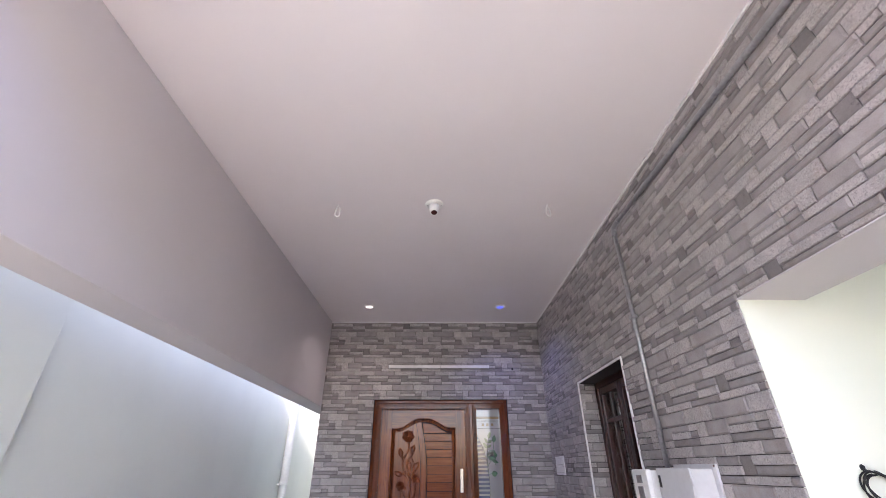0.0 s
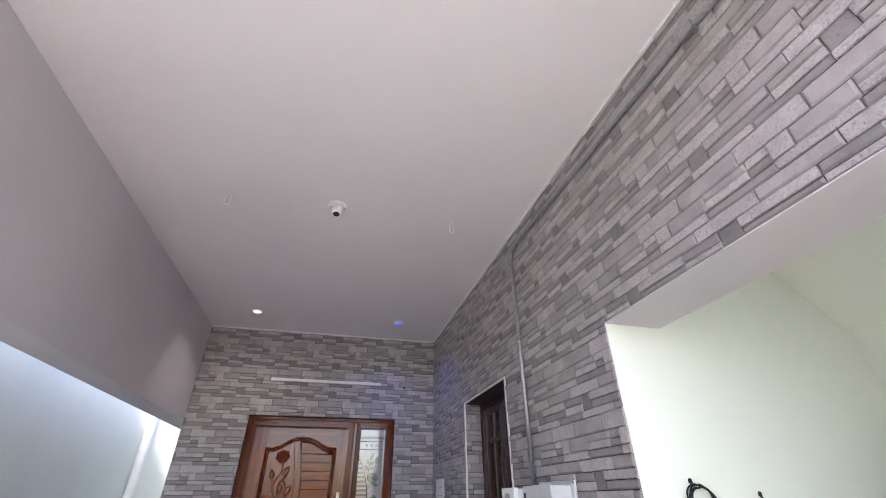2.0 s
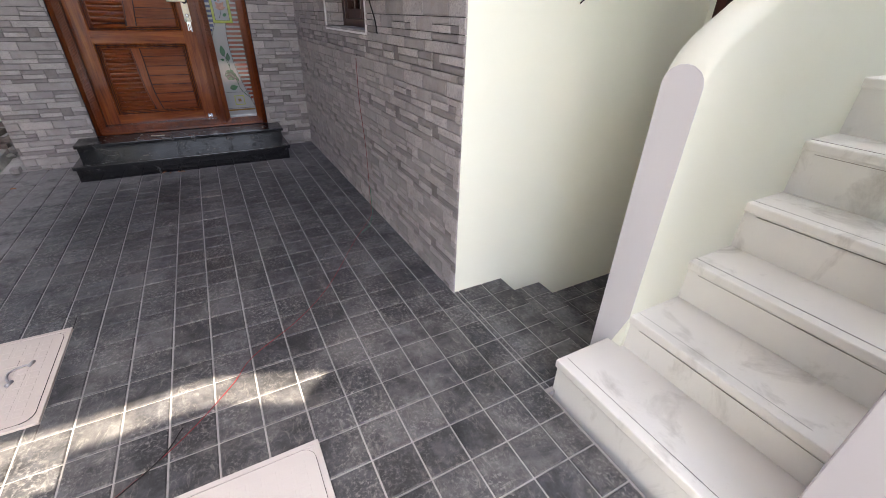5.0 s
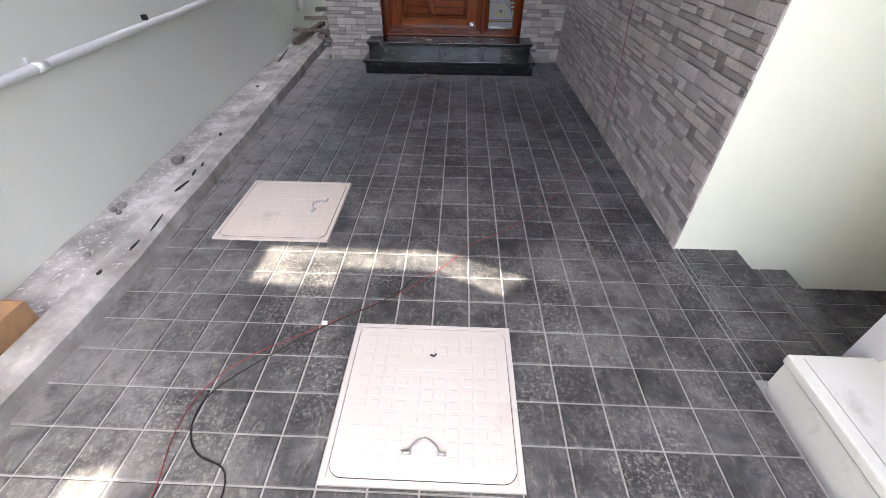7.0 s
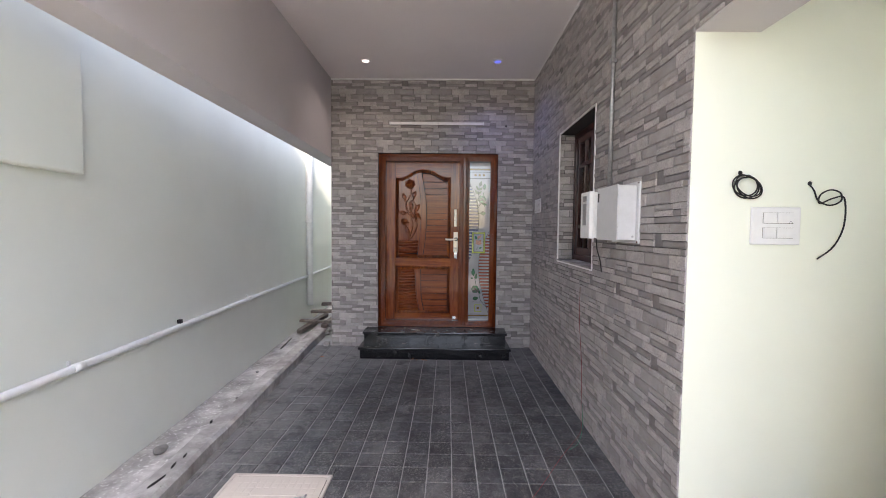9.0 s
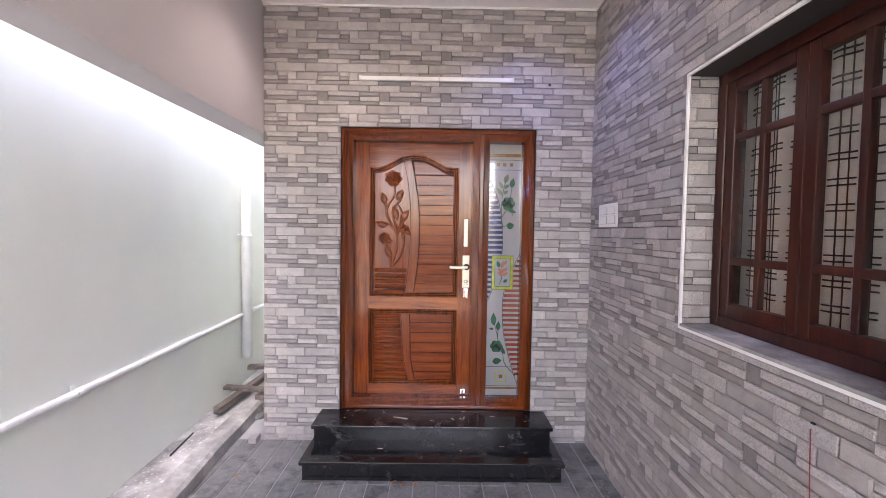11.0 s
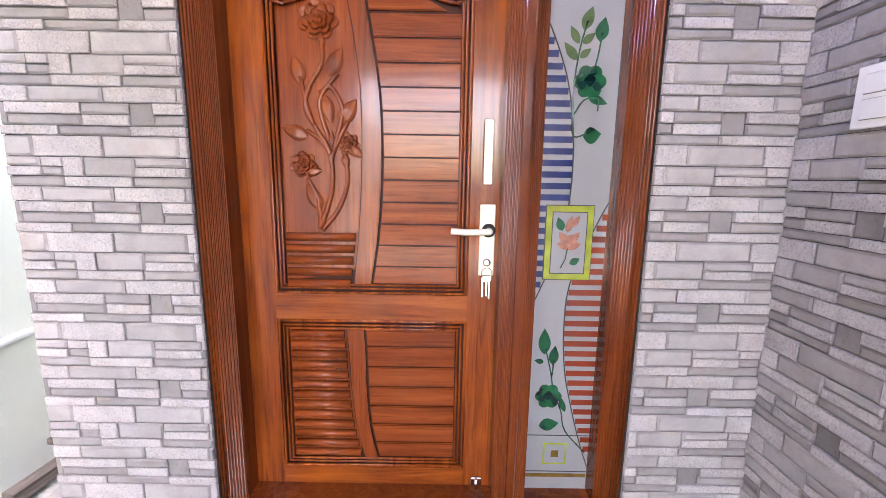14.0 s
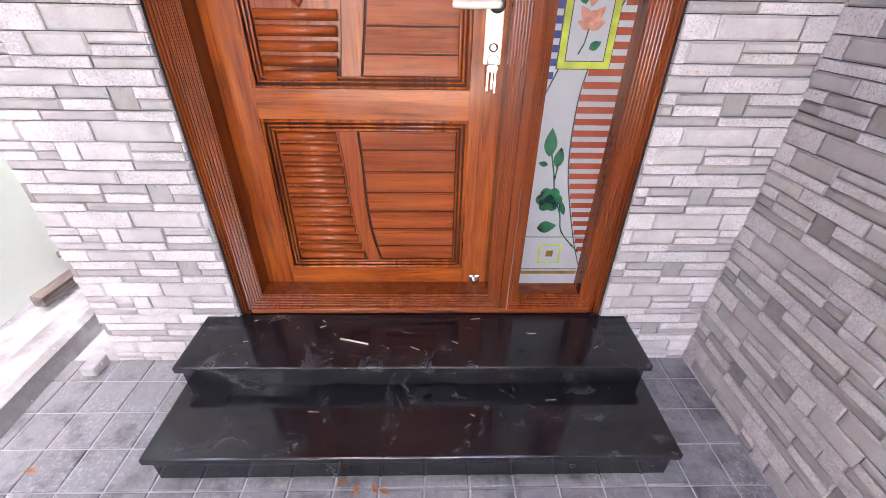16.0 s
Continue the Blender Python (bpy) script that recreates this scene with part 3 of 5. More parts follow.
# Canopy is added unseen; its openings shape the sun patch on the tiles.
structure("sun_mask", boxes((-1.51, -0.4855, -1.6, -0.8605, ZC, ZC + 0.06), (-0.485, -0.3505, -1.505, -0.8605, ZC, ZC + 0.06), (-0.35, 1.6, -1.6, -0.8605, ZC, ZC + 0.06), (-1.51, -0.3005, -0.86, YF - 0.001, ZC, ZC + 0.06), (-0.30, 0.0695, -0.86, -0.773, ZC, ZC + 0.06)), M_CEIL, "unseen added canopy, its openings shaping the sun patch", "roof")
structure("sun_mask_middle", prism(bmesh.new(), [(0.07, -0.86), (0.7825, -0.86), (0.7825, -0.798), (0.50, -0.653), (0.07, -0.653)], 2, ZC, ZC + 0.06), M_CEIL, "unseen added canopy edge shaping the sun patch", "roof")
structure("sun_mask_side", prism(bmesh.new(), [(0.783, -0.86), (1.6, -0.86), (1.6, YF - 0.001), (0.93, YF - 0.001), (0.927, -0.663), (0.783, -0.798)], 2, ZC, ZC + 0.06), M_CEIL, "unseen added canopy edge shaping the sun patch", "roof")
structure("sun_mask_corner", prism(bmesh.new(), [(0.926, -0.663), (0.929, YF - 0.001), (0.50, YF - 0.001)], 2, ZC, ZC + 0.06), M_CEIL, "unseen added canopy corner shaping the sun patch", "roof")
structure("wall_front", boxes((XW - 0.2, 1.6, -4.4, -4.2, -0.3, 1.5)), M_GREEN, "plain front boundary wall", "wall")
structure("wall_yard", boxes((1.4, 1.6, -4.2, -1.1, -0.3, 2.2)), M_GREEN, "plain yard wall", "wall")
structure("roof_house", boxes((1.4, 3.0, YJ + 0.161, 9.0, ZC + 0.161, ZC + 0.3), (XB, 1.4, YN + 0.301, 9.0, ZC + 0.161, ZC + 0.3)), M_CEIL, "plain roof of the house", "roof")
structure("wall_room_back", boxes((2.9, 3.0, YJ + 0.161, 9.0, -0.3, ZC + 0.16), (XB + 0.2, 2.9, 8.9, 9.0, -0.3, ZC + 0.16)), M_LILAC, "plain back wall of the rooms", "wall")
structure("floor_room", boxes((1.391, 2.9, YJ + 0.161, 8.9, -0.2, 0.2), (XB + 0.2, 1.391, YN + 0.251, 8.9, -0.2, 0.2)), M_LILAC, "plain floor of the rooms", "floor")

# ---- entrance door ----
FY = 4.742     # frame's front
LY = 4.862     # door leaf's front
door = thing("door_1", (0, 4.8, DZ0), "varnished teak entrance door carved with roses, closed", "door")
tagged(door, kind="structure")


def moulded(x0, x1, z0, z1):
    """A frame member with eased edges."""
    return boxes((x0, x1, FY, 4.93, z0, z1), bevel=0.006)


for inset in (0.007, 0.018, 0.029):
    bm = bmesh.new()
    tube(bm, [(DX0 + inset, FY + 0.001, DZ0 + 0.002), (DX0 + inset, FY + 0.001, DZ1 - inset), (DX1 - inset, FY + 0.001, DZ1 - inset), (DX1 - inset, FY + 0.001, DZ0 + 0.002)], 0.0056, 8)
    part("frame_flute", bm, M_FRAMEZ, door)
bm = moulded(DX0, DX0 + 0.036, DZ0, DZ1)
part("frame_jamb", bm, M_FRAMEZ, door)
bm = moulded(DX1 - 0.036, DX1, DZ0, DZ1)
part("frame_jamb", bm, M_FRAMEZ, door)
part("frame_head", moulded(DX0 + 0.0365, DX1 - 0.0365, DZ1 - 0.036, DZ1), M_FRAMEX, door)
part("frame_sill", moulded(DX0 + 0.0365, DX1 - 0.0365, DZ0, DZ0 + 0.026), M_FRAMEX, door)
part("frame_mullion", moulded(0.284, 0.319, DZ0 + 0.0265, DZ1 - 0.0365), M_FRAMEZ, door)


def opening_mould(x0, x1, z0, z1, n=6, depth=0.0065, step=0.0075):
    """Stepped ridges round an opening, each further in and further back."""
    for k in range(n):
        xa, xb, za, zb = x0 + step * k, x1 - step * k, z0 + step * k, z1 - step * k
        y = FY + 0.004 + depth * k
        part("frame_bead", tube(bmesh.new(), [(xa, y, za), (xb, y, za), (xb, y, zb), (xa, y, zb)], 0.0054, 8, closed=True), M_FRAMEZ, door)
        e, w = (0.0005 if k else 0.002), step + 0.0002
        bm = boxes((xa - e, xa + w, y, 4.90, za - e, zb + e), (xb - w, xb + e, y, 4.90, za - e, zb + e), (xa + w, xb - w, y, 4.90, zb - w, zb + e), (xa + w, xb - w, y, 4.90, za - e, za + w))
        part("rebate", bm, M_FRAMEZ, door)


opening_mould(DX0 + 0.035, 0.285, DZ0 + 0.025, DZ1 - 0.035)
opening_mould(0.318, DX1 - 0.035, DZ0 + 0.025, DZ1 - 0.035)

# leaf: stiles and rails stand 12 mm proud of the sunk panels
leaf = part("leaf", boxes((-0.66, 0.245, LY + 0.018, 4.899, 0.285, 2.25)), M_GROOVE, door, "polished teak panel with shade coloured into its slat gaps")
ARCH = [(-0.549, 2.058), (-0.492, 2.053), (-0.424, 2.071), (-0.344, 2.117), (-0.287, 2.144), (-0.208, 2.156), (-0.129, 2.148), (-0.06, 2.12), (0.02, 2.076), (0.077, 2.061), (0.137, 2.064)]
arch = [(p.x, p.z) for p in smooth_line([(x, 0, z) for x, z in ARCH], 4)]


def leaf_piece(name, pts, material, front=LY, back=LY + 0.0179, bev=0.0):
    bm = prism(bmesh.new(), pts, 1, front, back)
    if bev:
        ed = [e for e in bm.edges if all(abs(v.co.y - front) < 1e-6 for v in e.verts)]
        bmesh.ops.bevel(bm, geom=ed, offset=bev, segments=2, affect="EDGES")
    return part(name, bm, material, leaf)


leaf_piece("stile", [(-0.66, 0.285), (-0.552, 0.285), (-0.552, 2.25), (-0.66, 2.25)], M_WOODZ)
leaf_piece("stile", [(0.139, 0.285), (0.245, 0.285), (0.245, 2.25), (0.139, 2.25)], M_WOODZ)
leaf_piece("top_rail", [(-0.5515, 2.25)] + [(max(-0.5515, min(0.1385, x)), z) for x, z in arch] + [(0.1385, 2.25)], M_WOODX)
leaf_piece("lock_rail", [(-0.5515, 0.962), (0.1385, 0.962), (0.1385, 1.058), (-0.5515, 1.058)], M_WOODX)
leaf_piece("bottom_rail", [(-0.5515, 0.285), (0.1385, 0.285), (0.1385, 0.366), (-0.5515, 0.366)], M_WOODX)


def outline_beads(pts, inset, r):
    bm = bmesh.new()
    cx = sum(p[0] for p in pts) / len(pts)
    cz = sum(p[1] for p in pts) / len(pts)
    q = []
    for x, z in pts:
        q.append((x + (inset if x < cx - 0.30 else -inset if x > cx + 0.30 else 0), LY + 0.004, z + (inset if z < cz else -inset)))
    tube(bm, q, r, 8, closed=True)
    part("panel_bead", bm, M_WOODZ, leaf)


upper = [(-0.549, 1.06)] + arch + [(0.137, 1.06)]
lower = [(-0.549, 0.368), (-0.549, 0.960), (0.137, 0.960), (0.137, 0.368)]
for ins, r in ((0.003, 0.008), (0.019, 0.0055), (0.032, 0.006)):
    outline_beads(upper, ins, r)
    outline_beads(lower, ins, r)

# curved strips that part each panel
SL = smooth_line([(-0.287, 0, 2.115), (-0.252, 0, 1.938), (-0.231, 0, 1.733), (-0.232, 0, 1.504), (-0.245, 0, 1.294), (-0.267, 0, 1.095)], 4)
SR = smooth_line([(-0.231, 0, 2.118), (-0.198, 0, 1.938), (-0.171, 0, 1.734), (-0.167, 0, 1.504), (-0.180, 0, 1.295), (-0.208, 0, 1.095)], 4)
leaf_piece("curved_strip", [(p.x, p.z) for p in SL] + [(p.x, p.z) for p in reversed(SR)], M_WOODP, LY + 0.001, LY + 0.0178, 0.003)
SL2 = smooth_line([(-0.300, 0, 0.925), (-0.290, 0, 0.82), (-0.284, 0, 0.68), (-0.267, 0, 0.533), (-0.238, 0, 0.40)], 4)
SR2 = smooth_line([(-0.238, 0, 0.925), (-0.232, 0, 0.82), (-0.230, 0, 0.68), (-0.219, 0, 0.534), (-0.190, 0, 0.40)], 4)
leaf_piece("curved_strip", [(p.x, p.z) for p in SL2] + [(p.x, p.z) for p in reversed(SR2)], M_WOODP, LY + 0.001, LY + 0.0178, 0.003)


left_arch = [(x, z - 0.03) for x, z in arch if -0.512 < x < -0.292]
leaf_piece("carved_field", [(-0.513, 1.098), (-0.513, 2.02)] + left_arch + [(p.x - 0.006, p.z) for p in SL if p.z > 1.098], M_WOODP, LY + 0.0165, LY + 0.0178)


leaf_piece("carved_field", [(-0.513, 0.402), (-0.513, 0.922)] + [(p.x - 0.006, p.z) for p in SL2 if p.z > 0.402], M_WOODP, LY + 0.0165, LY + 0.0178)


def at_height(line, z):
    for a, b in zip(line, line[1:]):
        if (a.z - z) * (b.z - z) <= 0 and a.z != b.z:
            return a.x + (b.x - a.x) * (z - a.z) / (b.z - a.z)
    return line[0].x if z > line[0].z else line[-1].x


cuts = [2.001 - 0.0765 * k for k in range(12)] + [1.095]
for a, b in zip(cuts, cuts[1:]):
    leaf_piece("slat", [(at_height(SR, b) + 0.008, b + 0.0027), (0.098, b + 0.0027), (0.098, a - 0.0027), (at_height(SR, a) + 0.008, a - 0.0027)], M_WOODS, LY + 0.008, LY + 0.0178, 0.0035)
leaf_piece("slat", [(-0.203, 2.007), (0.055, 2.007), (-0.02, 2.045), (-0.075, 2.077), (-0.13, 2.098), (-0.213, 2.105)], M_WOODS, LY + 0.008, LY + 0.0178, 0.0035)
cuts = [0.922, 0.856, 0.776, 0.696, 0.619, 0.542, 0.466, 0.402]
for a, b in zip(cuts, cuts[1:]):
    leaf_piece("slat", [(at_height(SR2, b) + 0.008, b + 0.0027), (0.098, b + 0.0027), (0.098, a - 0.0027), (at_height(SR2, a) + 0.008, a - 0.0027)], M_WOODS, LY + 0.008, LY + 0.0178, 0.0035)
for k in range(5):
    z = 1.263 - 0.0422 * k
    bm = tube(bmesh.new(), [(-0.505, LY + 0.012, z), (at_height(SL, z) - 0.014, LY + 0.013, z)], 0.0155, 10)
    part("louvre_ridge", bm, M_WOODS, leaf)
for k in range(13):
    z = 0.902 - 0.0402 * k
    bm = tube(bmesh.new(), [(-0.505, LY + 0.012, z), (at_height(SL2, z) - 0.012, LY + 0.013, z)], 0.0150, 10)
    part("louvre_ridge", bm, M_WOODS, leaf)


# carved roses
def carved_leaf(cx, cz, length, width, ang, h=0.015, veins=True):
    bm = bmesh.new()
    n = 10
    ca, sa = math.cos(radians(ang)), math.sin(radians(ang))
    rows_ = []
    for i in range(n + 1):
        u = i / n
        w = width * math.sin(math.pi * u ** 0.8) ** 0.9 * 0.5 + 0.0006
        row = []
        for s in (-1, -0.7, -0.35, 0, 0.35, 0.7, 1):
            up = h * math.sin(math.pi * min(1, u * 0.9 + 0.08)) * ((1 - s * s) ** 0.5 * 0.8 + 0.05)
            if veins:
                up += 0.0016 * math.sin(u * 26 + abs(s) * 5) * (1 - abs(s)) + (-0.004 if s == 0 else 0)
            a, b_ = (u - 0.5) * length, s * w
            row.append(bm.verts.new((cx + a * ca - b_ * sa, LY + 0.0163 - max(up, 0), cz + a * sa + b_ * ca)))
        rows_.append(row)
    for r0, r1 in zip(rows_, rows_[1:]):
        for j in range(6):
            bm.faces.new((r0[j], r0[j + 1], r1[j + 1], r1[j])).smooth = True
    bmesh.ops.recalc_face_normals(bm, faces=bm.faces)
    return bm


def carved_rose(cx, cz, r):
    """Rings of scalloped petals, each rising to its rim and dropping to the ring outside it."""
    bm = bmesh.new()
    edges = ((0.0, 1), (0.24, 3), (0.50, 5), (0.76, 6), (1.0, 7))
    nr, na = 26, 60
    rows_ = []

    def rim(i, a):
        rad, n = edges[i]
        return rad * (0.84 + 0.22 * abs(math.cos(a * n / 2 + i * 0.9))) if i else 0.0
    for i in range(nr + 1):
        row = []
        for j in range(na):
            a = 2 * math.pi * j / na
            out = rim(4, a)
            d = out * i / nr
            k = next((q for q in range(1, 5) if d <= rim(q, a) + 1e-9), 4)
            lo, hi = rim(k - 1, a), rim(k, a)
            u = (d - lo) / max(hi - lo, 1e-6)
            up = (0.0155, 0.0150, 0.0125, 0.0085)[k - 1] * (0.35 + 0.65 * u ** 1.6)
            if i == nr:
                up = 0.0
            row.append(bm.verts.new((cx + r * d * math.cos(a), LY + 0.0170 - up * r / 0.06, cz + r * d * math.sin(a) * 0.92)))
        rows_.append(row)
    for r0, r1 in zip(rows_[1:], rows_[2:]):
        for j in range(na):
            bm.faces.new((r0[j], r0[(j + 1) % na], r1[(j + 1) % na], r1[j]))
    bm.faces.new(rows_[1])
    bmesh.ops.delete(bm, geom=rows_[0], context="VERTS")
    bmesh.ops.recalc_face_normals(bm, faces=bm.faces)
    return bm


for stem in (((-0.362, 1.93), (-0.362, 1.846), (-0.408, 1.766), (-0.421, 1.697), (-0.384, 1.629), (-0.343, 1.549), (-0.340, 1.433), (-0.384, 1.293)),
             ((-0.309, 1.812), (-0.366, 1.743), (-0.371, 1.686), (-0.343, 1.595)), ((-0.375, 1.75), (-0.332, 1.767), (-0.297, 1.70), (-0.308, 1.64), (-0.330, 1.56)),
             ((-0.419, 1.628), (-0.366, 1.590), (-0.343, 1.549)), ((-0.292, 1.55), (-0.285, 1.457), (-0.319, 1.363), (-0.378, 1.288)),
             ((-0.424, 1.467), (-0.393, 1.409), (-0.384, 1.339), (-0.386, 1.293)), ((-0.435, 1.80), (-0.415, 1.70), (-0.395, 1.645)), ((-0.279, 1.66), (-0.325, 1.572), (-0.342, 1.52))):
    bm = tube(bmesh.new(), smooth_line([(x, LY + 0.013, z) for x, z in stem], 5), 0.0072, 8, 1.25)
    part("carved_stem", bm, M_WOODP, leaf)
for cx, cz, ln, wd, an in ((-0.444, 1.822, 0.095, 0.05, 105), (-0.318, 1.85, 0.10, 0.055, 62), (-0.348, 1.698, 0.10, 0.05, -75), (-0.279, 1.69, 0.105, 0.055, 55), (-0.462, 1.622, 0.095, 0.05, 160),
                           (-0.405, 1.405, 0.105, 0.05, 120), (-0.335, 1.60, 0.06, 0.02, 95), (-0.255, 1.56, 0.07, 0.035, -35), (-0.40, 1.49, 0.06, 0.03, 10), (-0.290, 1.525, 0.055, 0.03, -80), (-0.36, 1.915, 0.05, 0.022, -70)):
    part("carved_leaf", carved_leaf(cx, cz, ln, wd, an), M_WOODP, leaf)
for cx, cz, r in ((-0.371, 1.977, 0.066), (-0.437, 1.513, 0.048), (-0.283, 1.585, 0.042)):
    part("carved_rose", carved_rose(cx, cz, r), M_WOODP, leaf)

# lock, pull, keys, bolt
pull = part("pull_handle", boxes((0.181, 0.213, LY - 0.022, LY - 0.012, 1.456, 1.669), bevel=0.004), M_BRASSY, door, "pale film-wrapped pull handle")
part("pull_foot", boxes((0.188, 0.206, LY - 0.013, LY, 1.49, 1.51)), M_BRASSY, pull)
part("pull_foot", boxes((0.188, 0.206, LY - 0.013, LY, 1.61, 1.63)), M_BRASSY, pull)
plate = part("lock_plate", boxes((0.175, 0.229, LY - 0.008, LY, 1.136, 1.388), bevel=0.004), M_BRASSY, door, "pale film-wrapped lock plate")
part("lever", tube(bmesh.new(), smooth_line([(0.205, LY - 0.004, 1.298), (0.205, LY - 0.05, 1.298), (0.19, LY - 0.056, 1.298), (0.13, LY - 0.056, 1.296), (0.075, LY - 0.05, 1.298)], 5), 0.011, 10), M_BRASSY, plate)
part("lever_rose", disc_stack(bmesh.new(), (0.206, LY - 0.008, 1.298), (0, -1, 0), [(0.024, 0), (0.024, 0.008), (0.018, 0.012)]), M_BLACK, plate)
part("cylinder", disc_stack(bmesh.new(), (0.203, LY - 0.008, 1.185), (0, -1, 0), [(0.014, 0), (0.014, 0.006), (0.008, 0.01)]), M_CHROME, plate)
bm = tube(bmesh.new(), [(0.203 + 0.018 * math.cos(a), LY - 0.025, 1.150 + 0.018 * math.sin(a)) for a in (2 * math.pi * k / 16 for k in range(16))], 0.0016, 6, closed=True)
part("key_ring", bm, M_CHROME, plate)
for dx, ln in ((-0.014, 0.055), (0.010, 0.062), (0.0, 0.05)):
    bm = bmesh.new()
    disc_stack(bm, (0.203 + dx * 0.6, LY - 0.022 + dx * 0.1, 1.128), (0, -1, 0), [(0.010, 0), (0.010, 0.003)], 12)
    bm_box(bm, 0.200 + dx, 0.206 + dx, LY - 0.025 + dx * 0.1, LY - 0.022 + dx * 0.1, 1.118 - ln, 1.120)
    part("key", bm, M_CHROME, plate)
bolt = part("foot_bolt", boxes((0.170, 0.212, LY - 0.014, LY, 0.300, 0.335), bevel=0.003), M_CHROME, door, "small chrome foot bolt")
part("bolt_pin", tube(bmesh.new(), [(0.19, LY - 0.02, 0.335), (0.19, LY - 0.02, 0.285)], 0.006, 8), M_CHROME, bolt)

# ---- stained glass side light ----
GY = 4.852
side = part("side_light", boxes((0.35, 0.624, GY, GY + 0.008, 0.285, 2.245)), M_GLASS, door, "frosted side light with coloured flower glass")
GX0, GX1 = 0.356, 0.612


def glass_piece(name, pts, material, d=0.0015):
    return part(name, prism(bmesh.new(), pts, 1, GY - d, GY - 0.0001), material, side)


def rect(x0, x1, z0, z1):
    return [(x0, z0), (x1, z0), (x1, z1), (x0, z1)]


BL = smooth_line([(0.356, 0, 2.014), (0.407, 0, 1.909), (0.451, 0, 1.786), (0.478, 0, 1.627), (0.482, 0, 1.443), (0.462, 0, 1.28), (0.425, 0, 1.164), (0.358, 0, 0.998)], 5)
RL = smooth_line([(0.622, 0, 1.415), (0.571, 0, 1.305), (0.502, 0, 1.118), (0.490, 0, 0.953), (0.503, 0, 0.786), (0.535, 0, 0.643), (0.576, 0, 0.498), (0.615, 0, 0.385)], 5)
glass_piece("colour_band", rect(GX0, GX1, 2.148, 2.172), M_OCHRE)
glass_piece("lead_line", rect(GX0, GX1, 2.124, 2.128), M_LEAD)
glass_piece("lead_line", rect(GX0, GX1, 2.048, 2.052), M_LEAD)
for x in (0.437, 0.487, 0.539):
    glass_piece("colour_square", rect(x - 0.013, x + 0.013, 2.077, 2.102), M_OCHRE)
z = 1.965
while z > 1.03:
    xr = min(at_height(BL, z), at_height(BL, z - 0.021)) - 0.002
    if xr > GX0 + 0.01:
        glass_piece("blue_stripe", rect(GX0, xr, z - 0.021, z), M_BLUE)
    z -= 0.0385
z = 1.36
while z > 0.43:
    xl = max(at_height(RL, z), at_height(RL, z - 0.021)) + 0.002
    if xl < GX1 - 0.01:
        glass_piece("red_stripe", rect(xl, GX1 + 0.008, z - 0.021, z), M_REDG)
    z -= 0.0385
for line in (BL, RL):
    part("lead_line", tube(bmesh.new(), [(p.x, GY - 0.0012, p.z) for p in line], 0.0022, 6), M_LEAD, side)
glass_piece("lead_line", rect(GX0, GX1, 0.518, 0.521), M_LEAD)
glass_piece("lead_line", rect(GX0, GX1, 0.366, 0.369), M_LEAD)
glass_piece("colour_band", rect(GX0, GX1, 0.343, 0.358), M_OCHRE)
for a, b, mt, d in ((0.045, 0.045, M_YEL, 0.0012), (0.038, 0.038, M_GLASS, 0.0018), (0.014, 0.014, M_OCHRE, 0.0024)):
    glass_piece("colour_square", rect(0.487 - a, 0.487 + a, 0.443 - b, 0.443 + b), mt, d)
glass_piece("lead_line", rect(0.401, 0.569, 1.126, 1.391), M_LEAD, 0.0018)
glass_piece("bevel_border", rect(0.404, 0.566, 1.129, 1.388), M_YEL, 0.005)
glass_piece("lead_line", rect(0.424, 0.546, 1.149, 1.368), M_LEAD, 0.0054)
glass_piece("rose_panel", rect(0.427, 0.543, 1.152, 1.365), M_GLASS, 0.006)


def glass_leaf(cx, cz, ln, wd, ang, material, d=0.0022):
    ca, sa = math.cos(radians(ang)), math.sin(radians(ang))
    pts = []
    for s in (1, -1):
        for k in range(9):
            u = k / 8 if s > 0 else 1 - k / 8
            if s < 0 and k in (0, 8):
                continue
            a, b = (u - 0.5) * ln, s * wd * 0.5 * math.sin(math.pi * u ** 0.8)
            pts.append((cx + a * ca - b * sa, cz + a * sa + b * ca))
    glass_piece("glass_leaf", pts, material, d)


def glass_flower(cx, cz, r, material, n=6, d=0.0024):
    pts = []
    for k in range(36):
        a = 2 * math.pi * k / 36
        rr = r * (0.82 + 0.18 * abs(math.cos(a * n / 2)))
        pts.append((cx + rr * math.cos(a), cz + rr * math.sin(a)))
    glass_piece("glass_flower", pts, material, d)


def glass_stem(pts, d=0.0015):
    part("glass_stem", tube(bmesh.new(), smooth_line([(x, GY - d, z) for x, z in pts], 4), 0.0026, 6), M_LEAF, side)


glass_stem(((0.500, 1.975), (0.482, 1.90), (0.470, 1.80), (0.470, 1.70), (0.478, 1.62), (0.53, 1.632)))
glass_stem(((0.549, 1.94), (0.540, 1.87), (0.528, 1.82)))
glass_stem(((0.475, 1.69), (0.505, 1.735), (0.55, 1.74), (0.552, 1.70)))
for a in ((0.502, 1.985, 0.075, 0.038, 70), (0.462, 1.935, 0.062, 0.026, 120), (0.508, 1.925, 0.05, 0.026, 40), (0.452, 1.885, 0.07, 0.03, 130), (0.500, 1.88, 0.045, 0.024, 40)):
    glass_leaf(*a, M_LEAFO)
for a in ((0.549, 1.952, 0.075, 0.042, 80), (0.54, 1.623, 0.06, 0.055, 10), (0.55, 1.735, 0.07, 0.03, -20)):
    glass_leaf(*a, M_LEAF)
glass_flower(0.520, 1.793, 0.054, M_LEAF)
